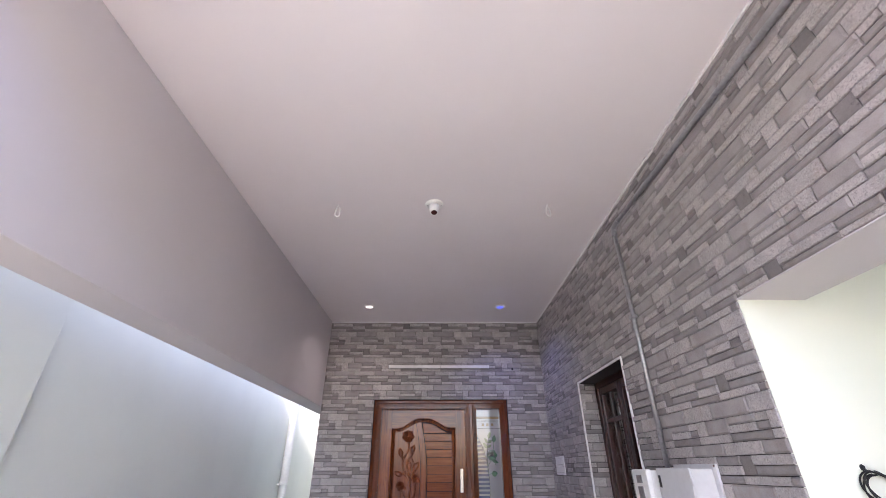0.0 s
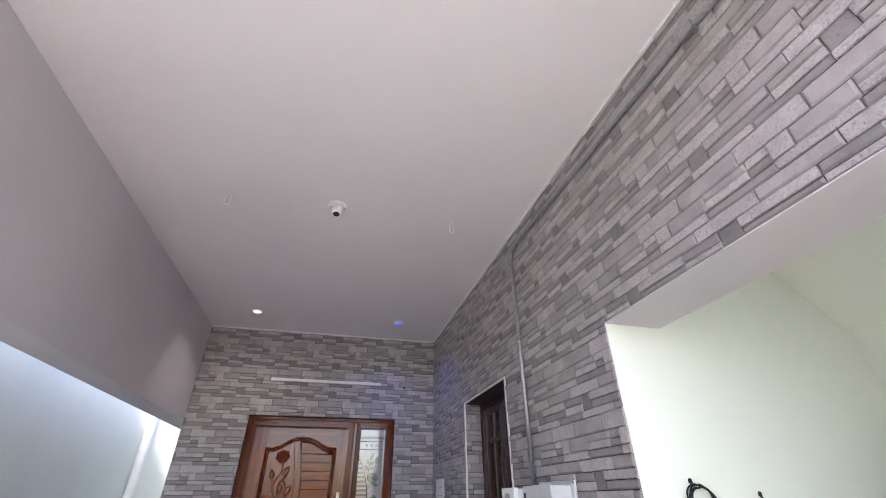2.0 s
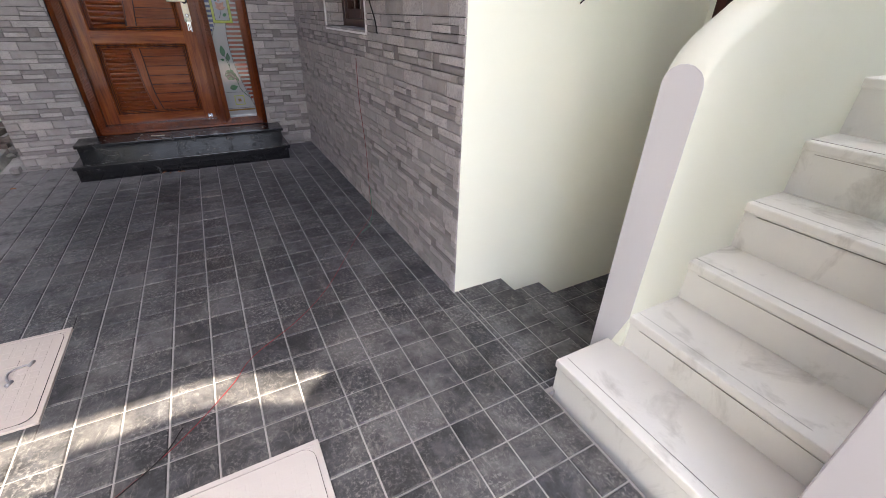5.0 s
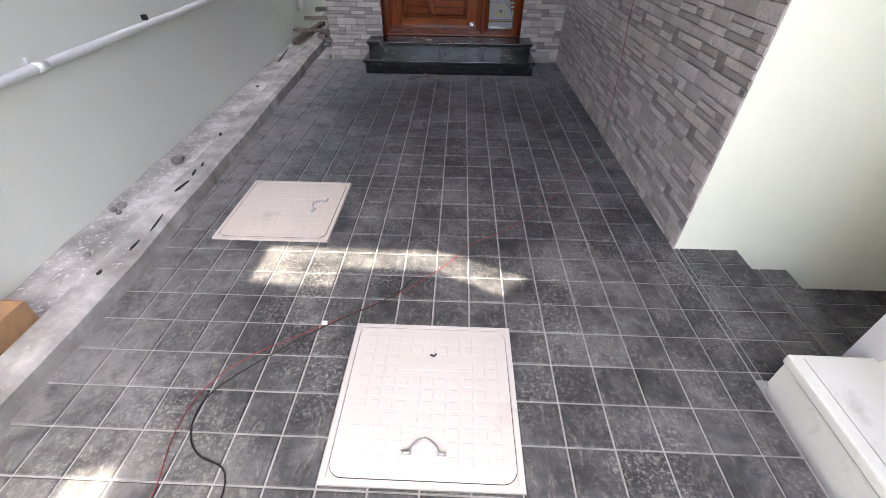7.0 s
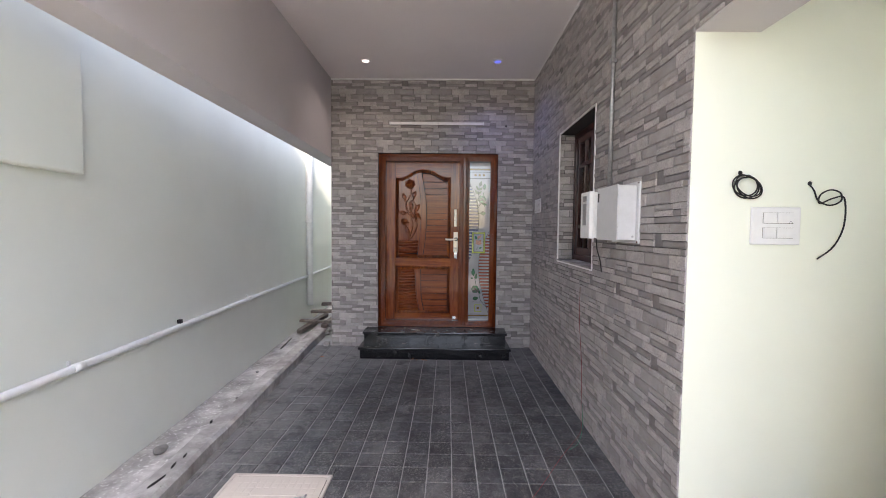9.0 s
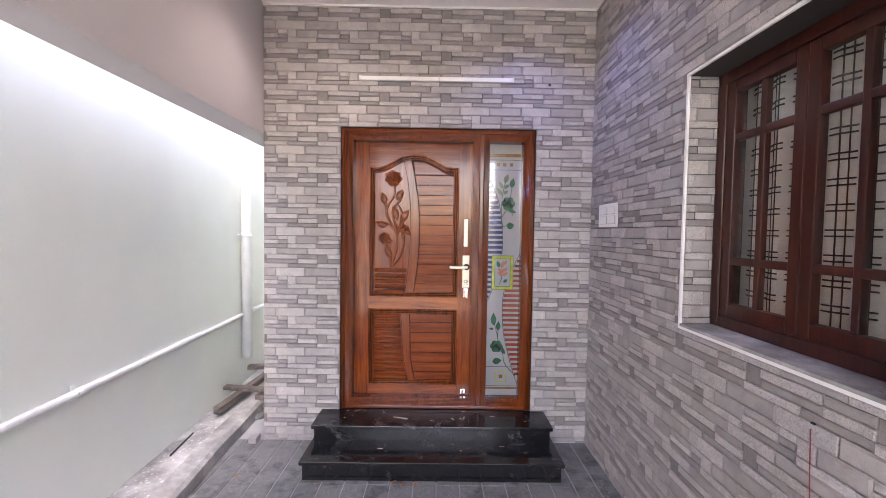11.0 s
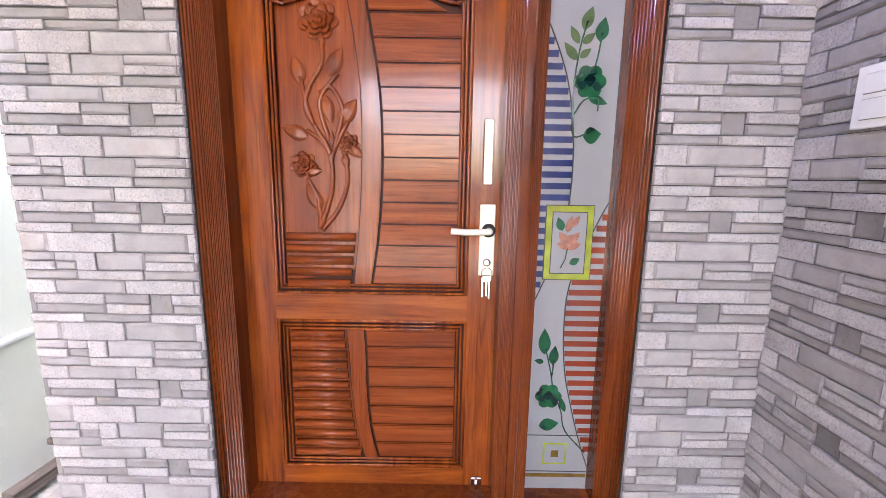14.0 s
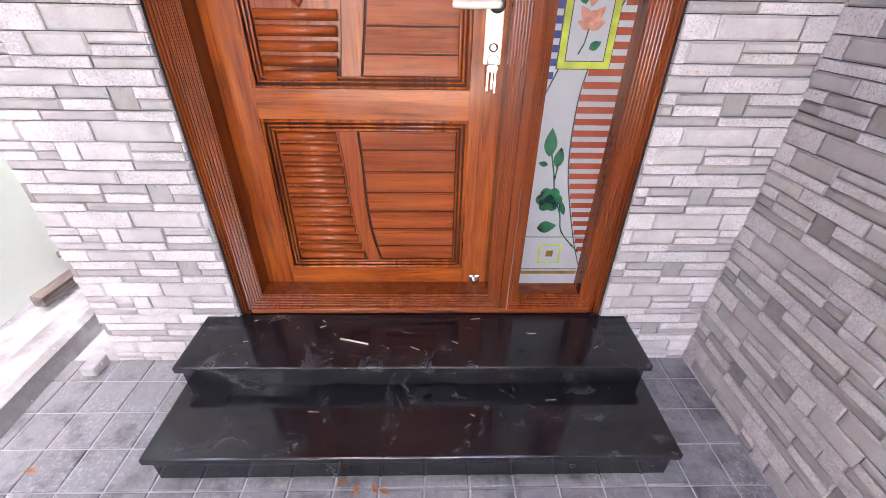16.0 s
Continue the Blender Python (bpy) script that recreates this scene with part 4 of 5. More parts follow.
for dx, dz, r in ((0.0, 0.004, 0.020), (-0.026, -0.012, 0.014), (0.024, -0.016, 0.014), (0.012, 0.030, 0.011)):
    glass_flower(0.520 + dx, 1.793 + dz, r, M_LEAFD, 4, 0.0031)
glass_stem(((0.430, 0.865), (0.452, 0.78), (0.468, 0.70), (0.50, 0.62), (0.52, 0.54), (0.60, 0.45)))
glass_stem(((0.462, 0.82), (0.458, 0.76)))
for a in ((0.424, 0.895, 0.10, 0.045, 92), (0.461, 0.842, 0.075, 0.036, 85), (0.408, 0.818, 0.035, 0.02, 170), (0.458, 0.565, 0.075, 0.05, 10), (0.503, 0.65, 0.07, 0.022, 110)):
    glass_leaf(*a, M_LEAF)
glass_flower(0.450, 0.680, 0.050, M_LEAF)
for dx, dz, r in ((0.0, 0.003, 0.018), (-0.024, -0.010, 0.013), (0.022, -0.014, 0.013)):
    glass_flower(0.450 + dx, 0.680 + dz, r, M_LEAFD, 4, 0.0031)
for a in ((0.452, 1.325, 0.05, 0.03, 110), (0.510, 1.195, 0.04, 0.026, 30)):
    glass_leaf(*a, M_LEAF, 0.0068)
part("glass_stem", tube(bmesh.new(), [(0.482, GY - 0.0064, 1.24), (0.476, GY - 0.0064, 1.20), (0.462, GY - 0.0064, 1.17)], 0.002, 6), M_LEAF, side)
for a in ((0.485, 1.325, 0.06, 0.026, 75), (0.505, 1.335, 0.05, 0.022, 55), (0.468, 1.275, 0.06, 0.03, 130), (0.502, 1.275, 0.06, 0.03, 50), (0.470, 1.25, 0.055, 0.03, 165), (0.503, 1.25, 0.055, 0.03, 15)):
    glass_leaf(*a, M_ROSE, 0.0068)
glass_flower(0.486, 1.262, 0.026, M_ROSE, 5, 0.0072)

# ---- black granite steps ----
steps = thing("entrance_steps", (0, 4.45, 0), "two polished black granite steps with dust and splinters", "steps")
for x0, x1, y0, z0, z1 in ((-0.870, 0.806, 4.200, -0.014, 0.115), (-0.874, 0.800, 4.462, 0.1155, 0.222)):
    part("riser", boxes((x0 + 0.018, x1 - 0.018, y0 + 0.018, YN + 0.012, z0 - 0.01, z1 - 0.029)), M_GRANITE, steps)
    part("tread", boxes((x0, x1, y0, YN + 0.009, z1 - 0.028, z1), bevel=0.006, seg=3), M_GRANITE, steps)
for k in range(13):
    x, y = random.uniform(-0.7, 0.65), random.choice((random.uniform(4.5, 4.71), random.uniform(4.25, 4.42), random.uniform(4.5, 4.71)))
    zt = 0.222 if y > 4.462 else 0.115
    ln, a = random.choice((0.008, 0.012, 0.018, 0.006)), random.uniform(-0.6, 0.6)
    if k == 0:
        x, y, zt, ln, a = -0.27, 4.585, 0.222, 0.055, -0.25
    r = 0.0035 if k == 0 else 0.0011
    bm = tube(bmesh.new(), [(x - ln * math.cos(a), y - ln * math.sin(a), zt + r), (x + ln * math.cos(a), y + ln * math.sin(a), zt + r)], r, 5)
    solo("wood_splinter", bm, M_STRAW, "pale dry wood splinter lying on the granite step", "splinter", group="splinters on the steps")

for x, y, turn in ((-1.276, 4.24, 0.0), (-0.267, 4.193, 0.7), (-0.218, 4.168, 1.4), (-0.16, 4.174, 2.1), (-0.128, 4.163, 2.8), (0.59, 4.233, 3.5)):
    bm = bmesh.new()
    spine = []
    for k in range(6):
        u = k / 5
        w = 0.008 * math.sin(math.pi * (0.08 + 0.84 * u))
        spine.append([bm.verts.new((x + (u - 0.5) * 0.036 * math.cos(turn) - q * w * math.sin(turn), y + (u - 0.5) * 0.036 * math.sin(turn) + q * w * math.cos(turn), fall(y) + 0.0035 + 0.006 * abs(q) + 0.004 * math.sin(3 * u))) for q in (-1, 0, 1)])
    for r0, r1 in zip(spine, spine[1:]):
        for j in range(2):
            bm.faces.new((r0[j], r0[j + 1], r1[j + 1], r1[j])).smooth = True
    bmesh.ops.solidify(bm, geom=bm.faces[:], thickness=0.0012)
    solo("dry_leaf", bm, M_DRYLEAF, "small curled brown dry leaf on the tiles", "leaf", group="dry leaves on the tiles")

# ---- window in the stone wall ----
win = thing("window_1", (1.26, 3.1, WZ0), "dark red wooden window with small curtained panes", "window")
tagged(win, kind="structure")
XF = 1.255
part("window_sill", boxes((XE - 0.004, XF + 0.1, WY0, WY1, WZ0, WZ0 + 0.012)), M_CONC, win)
for d in ((XE - 0.005, XE + 0.006, WY0, WY1, WZ0 - 0.012, WZ0 - 0.0002), (XE - 0.005, XE + 0.006, WY0, WY1, WZ1 + 0.0002, WZ1 + 0.012), (XE - 0.005, XE + 0.006, WY1 + 0.0002, WY1 + 0.012, WZ0 - 0.012, WZ1 + 0.012), (XE - 0.005, XE + 0.006, WY0 - 0.012, WY0 - 0.0002, WZ0 - 0.012, WZ1 + 0.012)):
    part("edge_trim", boxes(d), M_WHITEPL, win)
fz0, fz1 = WZ0 + 0.013, WZ1 - 0.001
for d in ((WY0 + 0.001, WY0 + 0.05, fz0, fz1), (WY1 - 0.05, WY1 - 0.001, fz0, fz1), (WY0 + 0.0505, WY1 - 0.0505, fz1 - 0.05, fz1), (WY0 + 0.0505, WY1 - 0.0505, fz0, fz0 + 0.05)):
    part("window_frame", boxes((XF, XF + 0.09, *d), bevel=0.004), M_WINWOOD, win)
ym = (WY0 + WY1) / 2
for ya, yb in ((WY0 + 0.051, ym - 0.001), (ym + 0.001, WY1 - 0.051)):
    za, zb = fz0 + 0.051, fz1 - 0.051
    yc = (ya + yb) / 2
    sash = part("sash", boxes((XF + 0.008, XF + 0.045, ya, ya + 0.048, za, zb), (XF + 0.008, XF + 0.045, yb - 0.048, yb, za, zb),
                              (XF + 0.008, XF + 0.045, ya + 0.0485, yb - 0.0485, zb - 0.05, zb), (XF + 0.008, XF + 0.045, ya + 0.0485, yb - 0.0485, za, za + 0.06), bevel=0.004), M_WINWOOD, win)
    part("glazing_bar", boxes((XF + 0.012, XF + 0.04, yc - 0.014, yc + 0.014, za + 0.06, zb - 0.05), bevel=0.004), M_WINWOOD, sash)
    for zz in (1.455, 1.99):
        part("glazing_bar", boxes((XF + 0.013, XF + 0.04, ya + 0.048, yb - 0.048, zz - 0.016, zz + 0.016), bevel=0.004), M_WINWOOD, sash)
    part("pane", boxes((XF + 0.024, XF + 0.028, ya + 0.046, yb - 0.046, za + 0.058, zb - 0.048)), M_PANE, sash).visible_shadow = False
# curtain with dark checks
curtain = thing("curtain", (1.42, 3.1, 1.15), "white curtain with dark check lines behind the window", "curtain")
bm = bmesh.new()
cols = []
for i in range(81):
    y = WY0 + 0.02 + i * (WY1 - WY0 - 0.04) / 80
    x = 1.41 + 0.012 * math.sin(i * 0.55) + 0.006 * math.sin(i * 0.23 + 1)
    cols.append((x, y))
for (xa, ya), (xb, yb) in zip(cols, cols[1:]):
    bm.faces.new([bm.verts.new(p) for p in ((xa, ya, WZ0 + 0.02), (xb, yb, WZ0 + 0.02), (xb, yb, WZ1 - 0.02), (xa, ya, WZ1 - 0.02))])
bmesh.ops.remove_doubles(bm, verts=bm.verts, dist=0.0005)
bmesh.ops.solidify(bm, geom=bm.faces[:], thickness=0.002)
part("cloth", bm, M_CURTAIN, curtain)
bm = bmesh.new()
for base in range(3, 78, 9):
    for off in (0, 2):
        x, y = cols[base + off]
        bm_box(bm, x - 0.0035, x - 0.001, y - 0.0025, y + 0.0025, WZ0 + 0.03, WZ1 - 0.03)
    for k in range(12):
        for off in (0, 0.022):
            z = WZ0 + 0.06 + k * 0.09 + off
            for j in range(base - 2, base + 5):
                (xa, ya), (xb, yb) = cols[max(0, j)], cols[min(80, j + 1)]
                bm_box(bm, min(xa, xb) - 0.004, max(xa, xb) - 0.001, ya, yb, z, z + 0.006)
part("check_lines", bm, M_DARK, curtain)
structure("wall_window_backing", boxes((1.46, 1.48, WY0 - 0.1, WY1 + 0.1, 1.0, 2.4)), M_LILAC, "plain panel behind the curtain", "wall")

# ---- door under the stair ----
low = thing("door_2", (2.62, 1.2, -0.24), "dark wooden door with an orange panel, closed, below the stair", "door")
tagged(low, kind="structure")
for d in ((0.875, 0.93, -0.24, 1.72), (1.435, 1.489, -0.24, 1.72), (0.9305, 1.4345, 1.665, 1.719)):
    part("door_frame", boxes((2.585, 2.69, *d), bevel=0.004), M_DARKWOOD, low)
part("door_leaf", boxes((2.63, 2.665, 0.9305, 1.4345, -0.238, 1.664)), M_DARKWOOD, low)
part("door_panel", boxes((2.624, 2.631, 1.02, 1.35, 0.95, 1.58), bevel=0.004), M_ORANGE, low, "orange-brown panel")
part("door_panel", boxes((2.624, 2.631, 1.02, 1.35, -0.1, 0.85), bevel=0.004), M_ORANGE, low, "orange-brown panel")
bm = bmesh.new()
for k in range(6):
    a = 2 * math.pi * k / 6
    disc_stack(bm, (2.625, 1.10 + 0.03 * math.cos(a), 1.48 + 0.03 * math.sin(a)), (-1, 0, 0), [(0.018, 0), (0.014, 0.006)], 10)
part("carved_flower", bm, M_ORANGE, low)
for zz in (1.5, 0.1):
    part("hinge", tube(bmesh.new(), [(2.583, 1.433, zz), (2.583, 1.433, zz + 0.08)], 0.007, 8), M_CHROME, low)

low.location.x -= 0.05

# ---- electric boxes on the stone wall ----
meter = thing("meter_box", (1.06, 2.12, 1.37), "light grey metal meter box on the stone wall", "electric box")
part("back_plate", boxes((XE - 0.012, XE - 0.0005, 1.955, 2.30, 1.350, 1.680), bevel=0.002), M_BOXMETAL, meter)
part("box_body", boxes((1.012, XE - 0.0125, 1.98, 2.268, 1.367, 1.662), bevel=0.004), M_BOXMETAL, meter)
lid = part("box_door", boxes((1.003, 1.0115, 1.976, 2.270, 1.364, 1.665), bevel=0.003), M_BOXMETAL, meter)
part("latch", boxes((0.999, 1.0025, 2.235, 2.252, 1.585, 1.635), bevel=0.001), M_BLACK, lid)
for zz in (1.41, 1.60):
    part("hinge", tube(bmesh.new(), [(1.006, 1.974, zz), (1.006, 1.974, zz + 0.03)], 0.005, 8), M_BOXMETAL, lid)
for yy, zz in ((1.962, 1.672), (1.962, 1.358)):
    part("screw", disc_stack(bmesh.new(), (XE - 0.012, yy, zz), (-1, 0, 0), [(0.006, 0), (0.005, 0.003)], 10), M_CHROME, meter)
part("knockout", disc_stack(bmesh.new(), (1.09, 1.9795, 1.385), (0, -1, 0), [(0.007, 0), (0.006, 0.002)], 10), M_STEEL, meter)
mcb = thing("breaker_box", (1.05, 2.4, 1.375), "slim white breaker box beside the meter box", "electric box")
part("box_body", boxes((1.0, XE - 0.0005, 2.318, 2.475, 1.372, 1.655), bevel=0.004), M_WHITEPL, mcb)
cover = part("box_cover", boxes((0.972, 0.9995, 2.313, 2.480, 1.368, 1.660), bevel=0.006), M_WHITEPL, mcb)
part("cover_window", boxes((0.969, 0.9725, 2.37, 2.43, 1.45, 1.585), bevel=0.002), M_STEEL, cover)
part("cover_window", boxes((0.969, 0.9725, 2.37, 2.43, 1.60, 1.635), bevel=0.002), M_STEEL, cover)
solo("hanging_lead", tube(bmesh.new(), smooth_line([(1.05, 2.40, 1.372), (1.06, 2.41, 1.30), (1.09, 2.43, 1.22), (1.108, 2.45, 1.15)], 6), 0.0035, 8), M_BLACK, "thin dark lead hanging below the breaker box", "cable")
conduit = thing("conduit", (1.1, 2.3, 3.0), "grey galvanised conduit along the stone wall", "conduit")
part("pipe", tube(bmesh.new(), smooth_line([(1.102, -0.4, 2.985), (1.102, 0.8, 3.022), (1.102, 2.10, 3.063), (1.102, 2.27, 3.068)], 5), 0.0135, 12), M_STEEL, conduit)
part("pipe", tube(bmesh.new(), [(1.102, 2.335, 3.02), (1.102, 2.345, 1.662)], 0.0125, 12), M_STEEL, conduit)
part("elbow", tube(bmesh.new(), smooth_line([(1.102, 2.25, 3.067), (1.102, 2.31, 3.062), (1.102, 2.334, 3.04), (1.102, 2.335, 3.00)], 5), 0.017, 12), M_STEEL, conduit)
for yy, zz, v in ((0.68, 3.018, 0), (2.338, 2.45, 1), (-0.2, 2.99, 0)):
    d = (1.084, XE - 0.001, yy - 0.011, yy + 0.011, zz - 0.024, zz + 0.024) if not v else (1.084, XE - 0.001, yy - 0.022, yy + 0.022, zz - 0.011, zz + 0.011)
    part("clamp", boxes(d, bevel=0.003), M_STEEL, conduit)


# ---- switches ----
def switch_board(name, origin, right, normal, w, h, keys, label, depth=0.0):
    o, u, n = Vector(origin), Vector(right), Vector(normal)
    board = thing(name, origin, label, "switch")

    def slab(a0, a1, b0, b1, d0, d1, bev):
        bm = boxes((a0, a1, d0, d1, b0, b1), bevel=bev)
        for v in bm.verts:
            a, d, b = v.co
            v.co = o + u * a + n * d + Vector((0, 0, b))
        bmesh.ops.recalc_face_normals(bm, faces=bm.faces)
        return bm
    face = part("plate", slab(-w / 2, w / 2, -h / 2, h / 2, 0.0005 - 0.0005 * (depth > 0), 0.012, 0.004), M_WHITEPL, board)
    if depth:
        part("back_box", slab(-w / 2 + 0.004, w / 2 - 0.004, -h / 2 + 0.004, h / 2 - 0.004, -depth + 0.0005, -0.0001, 0.0), M_WHITEPL, board)
    for a0, a1, b0, b1 in keys:
        part("rocker", slab(a0, a1, b0, b1, 0.0121, 0.016, 0.0015), M_WHITEPL, face)
        part("gap", slab(a0 - 0.0015, a1 + 0.0015, b0 - 0.0018, b1 + 0.001, 0.0119, 0.0128, 0.0), M_SEAM, face)
    for a, b in ((w * 0.28, h * 0.12), (w * 0.25, h * 0.08), (w * 0.31, h * 0.08)):
        part("socket_hole", slab(a - 0.002, a + 0.002, b - 0.002, b + 0.002, 0.0159, 0.0164, 0.0), M_DARK, face)
    return board


switch_board("switch_board", (1.4805, YJ - 0.002, 1.442), (1, 0, 0), (0, -1, 0), 0.205, 0.158, ((-0.055, 0.0, 0.012, 0.055), (0.002, 0.07, 0.012, 0.055), (-0.055, 0.0, -0.050, -0.008), (0.002, 0.07, -0.050, -0.008)), "white switch board with sockets on the cream wall")
switch_board("switch_board", (XE, 4.41, 1.692), (0, -1, 0), (-1, 0, 0), 0.29, 0.155, ((-0.12, -0.005, 0.008, 0.055), (0.005, 0.12, 0.008, 0.055), (-0.12, -0.005, -0.055, -0.006), (0.005, 0.12, -0.055, -0.006)), "white switch board on the stone wall by the door")
switch_board("bell_switch", (XE - 0.03, -0.045, 1.305), (0, -1, 0), (-1, 0, 0), 0.11, 0.074, ((-0.028, 0.028, -0.022, 0.022),), "white bell switch on the pale pillar", 0.03)


# ---- loose wires ----
def coil(cx, cz, r, turns, mat, name, label, tail=()):
    pts = []
    for k in range(int(turns * 18)):
        a = 2 * math.pi * k / 18 + 1.8
        rr = r * (1 + 0.07 * math.sin(k * 0.37))
        loop = k // 18
        pts.append((cx + (0.007, -0.004, 0.010, 0.0)[loop % 4] + rr * math.cos(a), YJ - 0.007 - 0.006 * loop, cz + (0.0, 0.008, -0.005, 0.003)[loop % 4] + rr * 0.84 * math.sin(a - 0.12 * loop)))
    pts += list(tail)
    return solo(name, tube(bmesh.new(), smooth_line(pts, 2), 0.0029, 7), mat, label, "wire")


coil(1.352, 1.602, 0.052, 4, M_BLACK, "wire_coil", "black wire coiled out of a hole in the cream wall", ((1.335, YJ - 0.01, 1.655), (1.330, YJ - 0.002, 1.662)))
solo("wire_tail", tube(bmesh.new(), smooth_line([(1.622, YJ - 0.002, 1.618), (1.626, YJ - 0.02, 1.59), (1.640, YJ - 0.025, 1.55), (1.690, YJ - 0.022, 1.530), (1.738, YJ - 0.02, 1.548), (1.735, YJ - 0.02, 1.582), (1.690, YJ - 0.022, 1.594), (1.652, YJ - 0.02, 1.572), (1.655, YJ - 0.016, 1.538), (1.71, YJ - 0.015, 1.56), (1.752, YJ - 0.02, 1.56), (1.757, YJ - 0.02, 1.45), (1.719, YJ - 0.02, 1.36), (1.660, YJ - 0.012, 1.305)], 5), 0.0032, 7), M_BLACK, "single black wire hanging in a loop on the cream wall", "wire")
for x, z in ((1.330, 1.664), (1.622, 1.622)):
    solo("wire_hole", disc_stack(bmesh.new(), (x, YJ - 0.0015, z), (0, -1, 0), [(0.010, 0), (0.009, 0.0015)], 12), M_DARK, "small dark wire hole in the cream wall", "hole")


def wire(pts, mat, r, label):
    return solo("wire", tube(bmesh.new(), smooth_line(pts, 6), r, 6), mat, label, "wire")


wire([(1.112, 2.88, 0.99), (1.108, 2.86, 0.72), (1.112, 2.80, 0.40), (1.09, 2.72, 0.06), (1.05, 2.60, 0.004), (0.823, 2.272, 0.004), (0.568, 1.884, 0.004), (0.371, 1.669, 0.004), (0.146, 1.503, 0.004), (0.052, 1.373, 0.004), (-0.136, 1.181, 0.004), (-0.415, 0.988, 0.004), (-0.651, 0.827, 0.004), (-0.747, 0.687, 0.004), (-0.758, 0.534, 0.004), (-0.724, 0.36, 0.004), (-0.72, 0.0, 0.004)], M_RED, 0.0017, "thin red wire trailing down the wall and over the tiles")
wire([(-0.107, 1.252, 0.005), (-0.18, 1.145, 0.006), (-0.413, 0.976, 0.008), (-0.647, 0.768, 0.005), (-0.723, 0.657, 0.005), (-0.712, 0.554, 0.005), (-0.655, 0.488, 0.005), (-0.558, 0.445, 0.005), (-0.54, 0.33, 0.005), (-0.60, 0.1, 0.005)], M_BLACK, 0.0026, "thin black wire trailing over the tiles")
wire([(1.09, 2.70, 0.16), (1.06, 2.60, 0.02), (0.98, 2.44, 0.005), (0.90, 2.36, 0.005)], M_GRNWIRE, 0.0018, "short green wire at the foot of the wall")
for y, z in ((2.88, 1.0), (2.75, 0.30), (4.40, 2.63)):
    if z < 2:
        solo("wire_hole", disc_stack(bmesh.new(), (XE + 0.002, y, z), (-1, 0, 0), [(0.012, 0), (0.010, 0.005)], 12), M_DARK, "small dark wire hole in the stone wall", "hole")
solo("wire_hole", disc_stack(bmesh.new(), (0.785, YN, 2.655), (0, -1, 0), [(0.013, -0.002), (0.011, 0.006)], 12), M_DARK, "small dark wire hole above the door", "hole")
solo("cable_joint", boxes((-0.425, -0.405, 0.985, 1.0, 0.004, 0.016), bevel=0.003), M_WHITEPL, "small white tape joint on the red wire", "joint")

# ---- light batten above the door ----
batten = thing("light_batten", (-0.04, 4.72, 2.68), "slim white light batten on the stone wall", "lamp")
part("batten_body", boxes((-0.60, 0.515, YN - 0.022, YN + 0.004, 2.664, 2.694), bevel=0.004), M_WHITEPL, batten)
for x in (-0.607, 0.507):
    part("end_cap", boxes((x, x + 0.015, YN - 0.024, YN + 0.003, 2.662, 2.696), bevel=0.003), M_PVC, batten)
part("joint", boxes((-0.03, -0.022, YN - 0.0235, YN - 0.0005, 2.663, 2.695)), M_BOXMETAL, batten)


# ---- ceiling fittings ----
def downlight(x, y, glow_mat, rgb, watts, label):
    d = thing("downlight", (x, y, ZC), label, "lamp", "downlights in the ceiling")
    bm = bmesh.new()
    disc_stack(bm, (x, y, ZC + 0.0005), (0, 0, -1), [(0.052, 0), (0.052, 0.003), (0.047, 0.008), (0.040, 0.009)], 32)
    part("rim", bm, M_WHITEPL, d)
    part("lens", disc_stack(bmesh.new(), (x, y, ZC - 0.0088), (0, 0, -1), [(0.037, 0), (0.034, 0.003)], 32), glow_mat, d)
    data = bpy.data.lights.new("downlight", "SPOT")
    data.energy, data.color, data.spot_size, data.spot_blend, data.shadow_soft_size = watts, rgb, radians(130), 0.8, 0.03
    lamp = new("downlight_beam", data)
    lamp.location = (x, y, ZC - 0.02)


downlight(-0.868, 0.535, M_LBLUE, (0.25, 0.35, 1.0), 1.6, "round recessed downlight glowing blue")
downlight(0.582, 0.475, M_LPINK, (1.0, 0.72, 0.95), 1.6, "round recessed downlight glowing pinkish white")
downlight(-0.790, 4.202, M_LWHITE, (1.0, 0.88, 0.85), 1.8, "round recessed downlight glowing warm white")
downlight(0.612, 4.202, M_LBLUE, (0.25, 0.35, 1.0), 2.5, "round recessed downlight glowing blue")
rose = thing("ceiling_rose", (-0.079, 2.28, ZC), "white fan box with a short dark-ended stem", "ceiling fitting")
part("plate", disc_stack(bmesh.new(), (-0.079, 2.28, ZC + 0.0005), (0, 0, -1), [(0.060, 0), (0.060, 0.004), (0.054, 0.010), (0.034, 0.012)], 32), M_WHITEPL, rose)
part("stem", disc_stack(bmesh.new(), (-0.079, 2.28, ZC - 0.0115), (0, -0.25, -1), [(0.033, 0), (0.032, 0.04), (0.029, 0.062), (0.024, 0.064)], 24), M_WHITEPL, rose)
part("socket", disc_stack(bmesh.new(), (-0.079, 2.2645, ZC - 0.0735), (0, -0.25, -1), [(0.020, 0), (0.018, 0.003)], 20), plain("dark_red_socket", (0.06, 0.012, 0.01), 0.5), rose)
for dx in (-0.045, 0.045):
    part("screw", disc_stack(bmesh.new(), (-0.079 + dx, 2.28, ZC - 0.008), (0, 0, -1), [(0.005, 0), (0.004, 0.004)], 8), M_STEEL, rose)
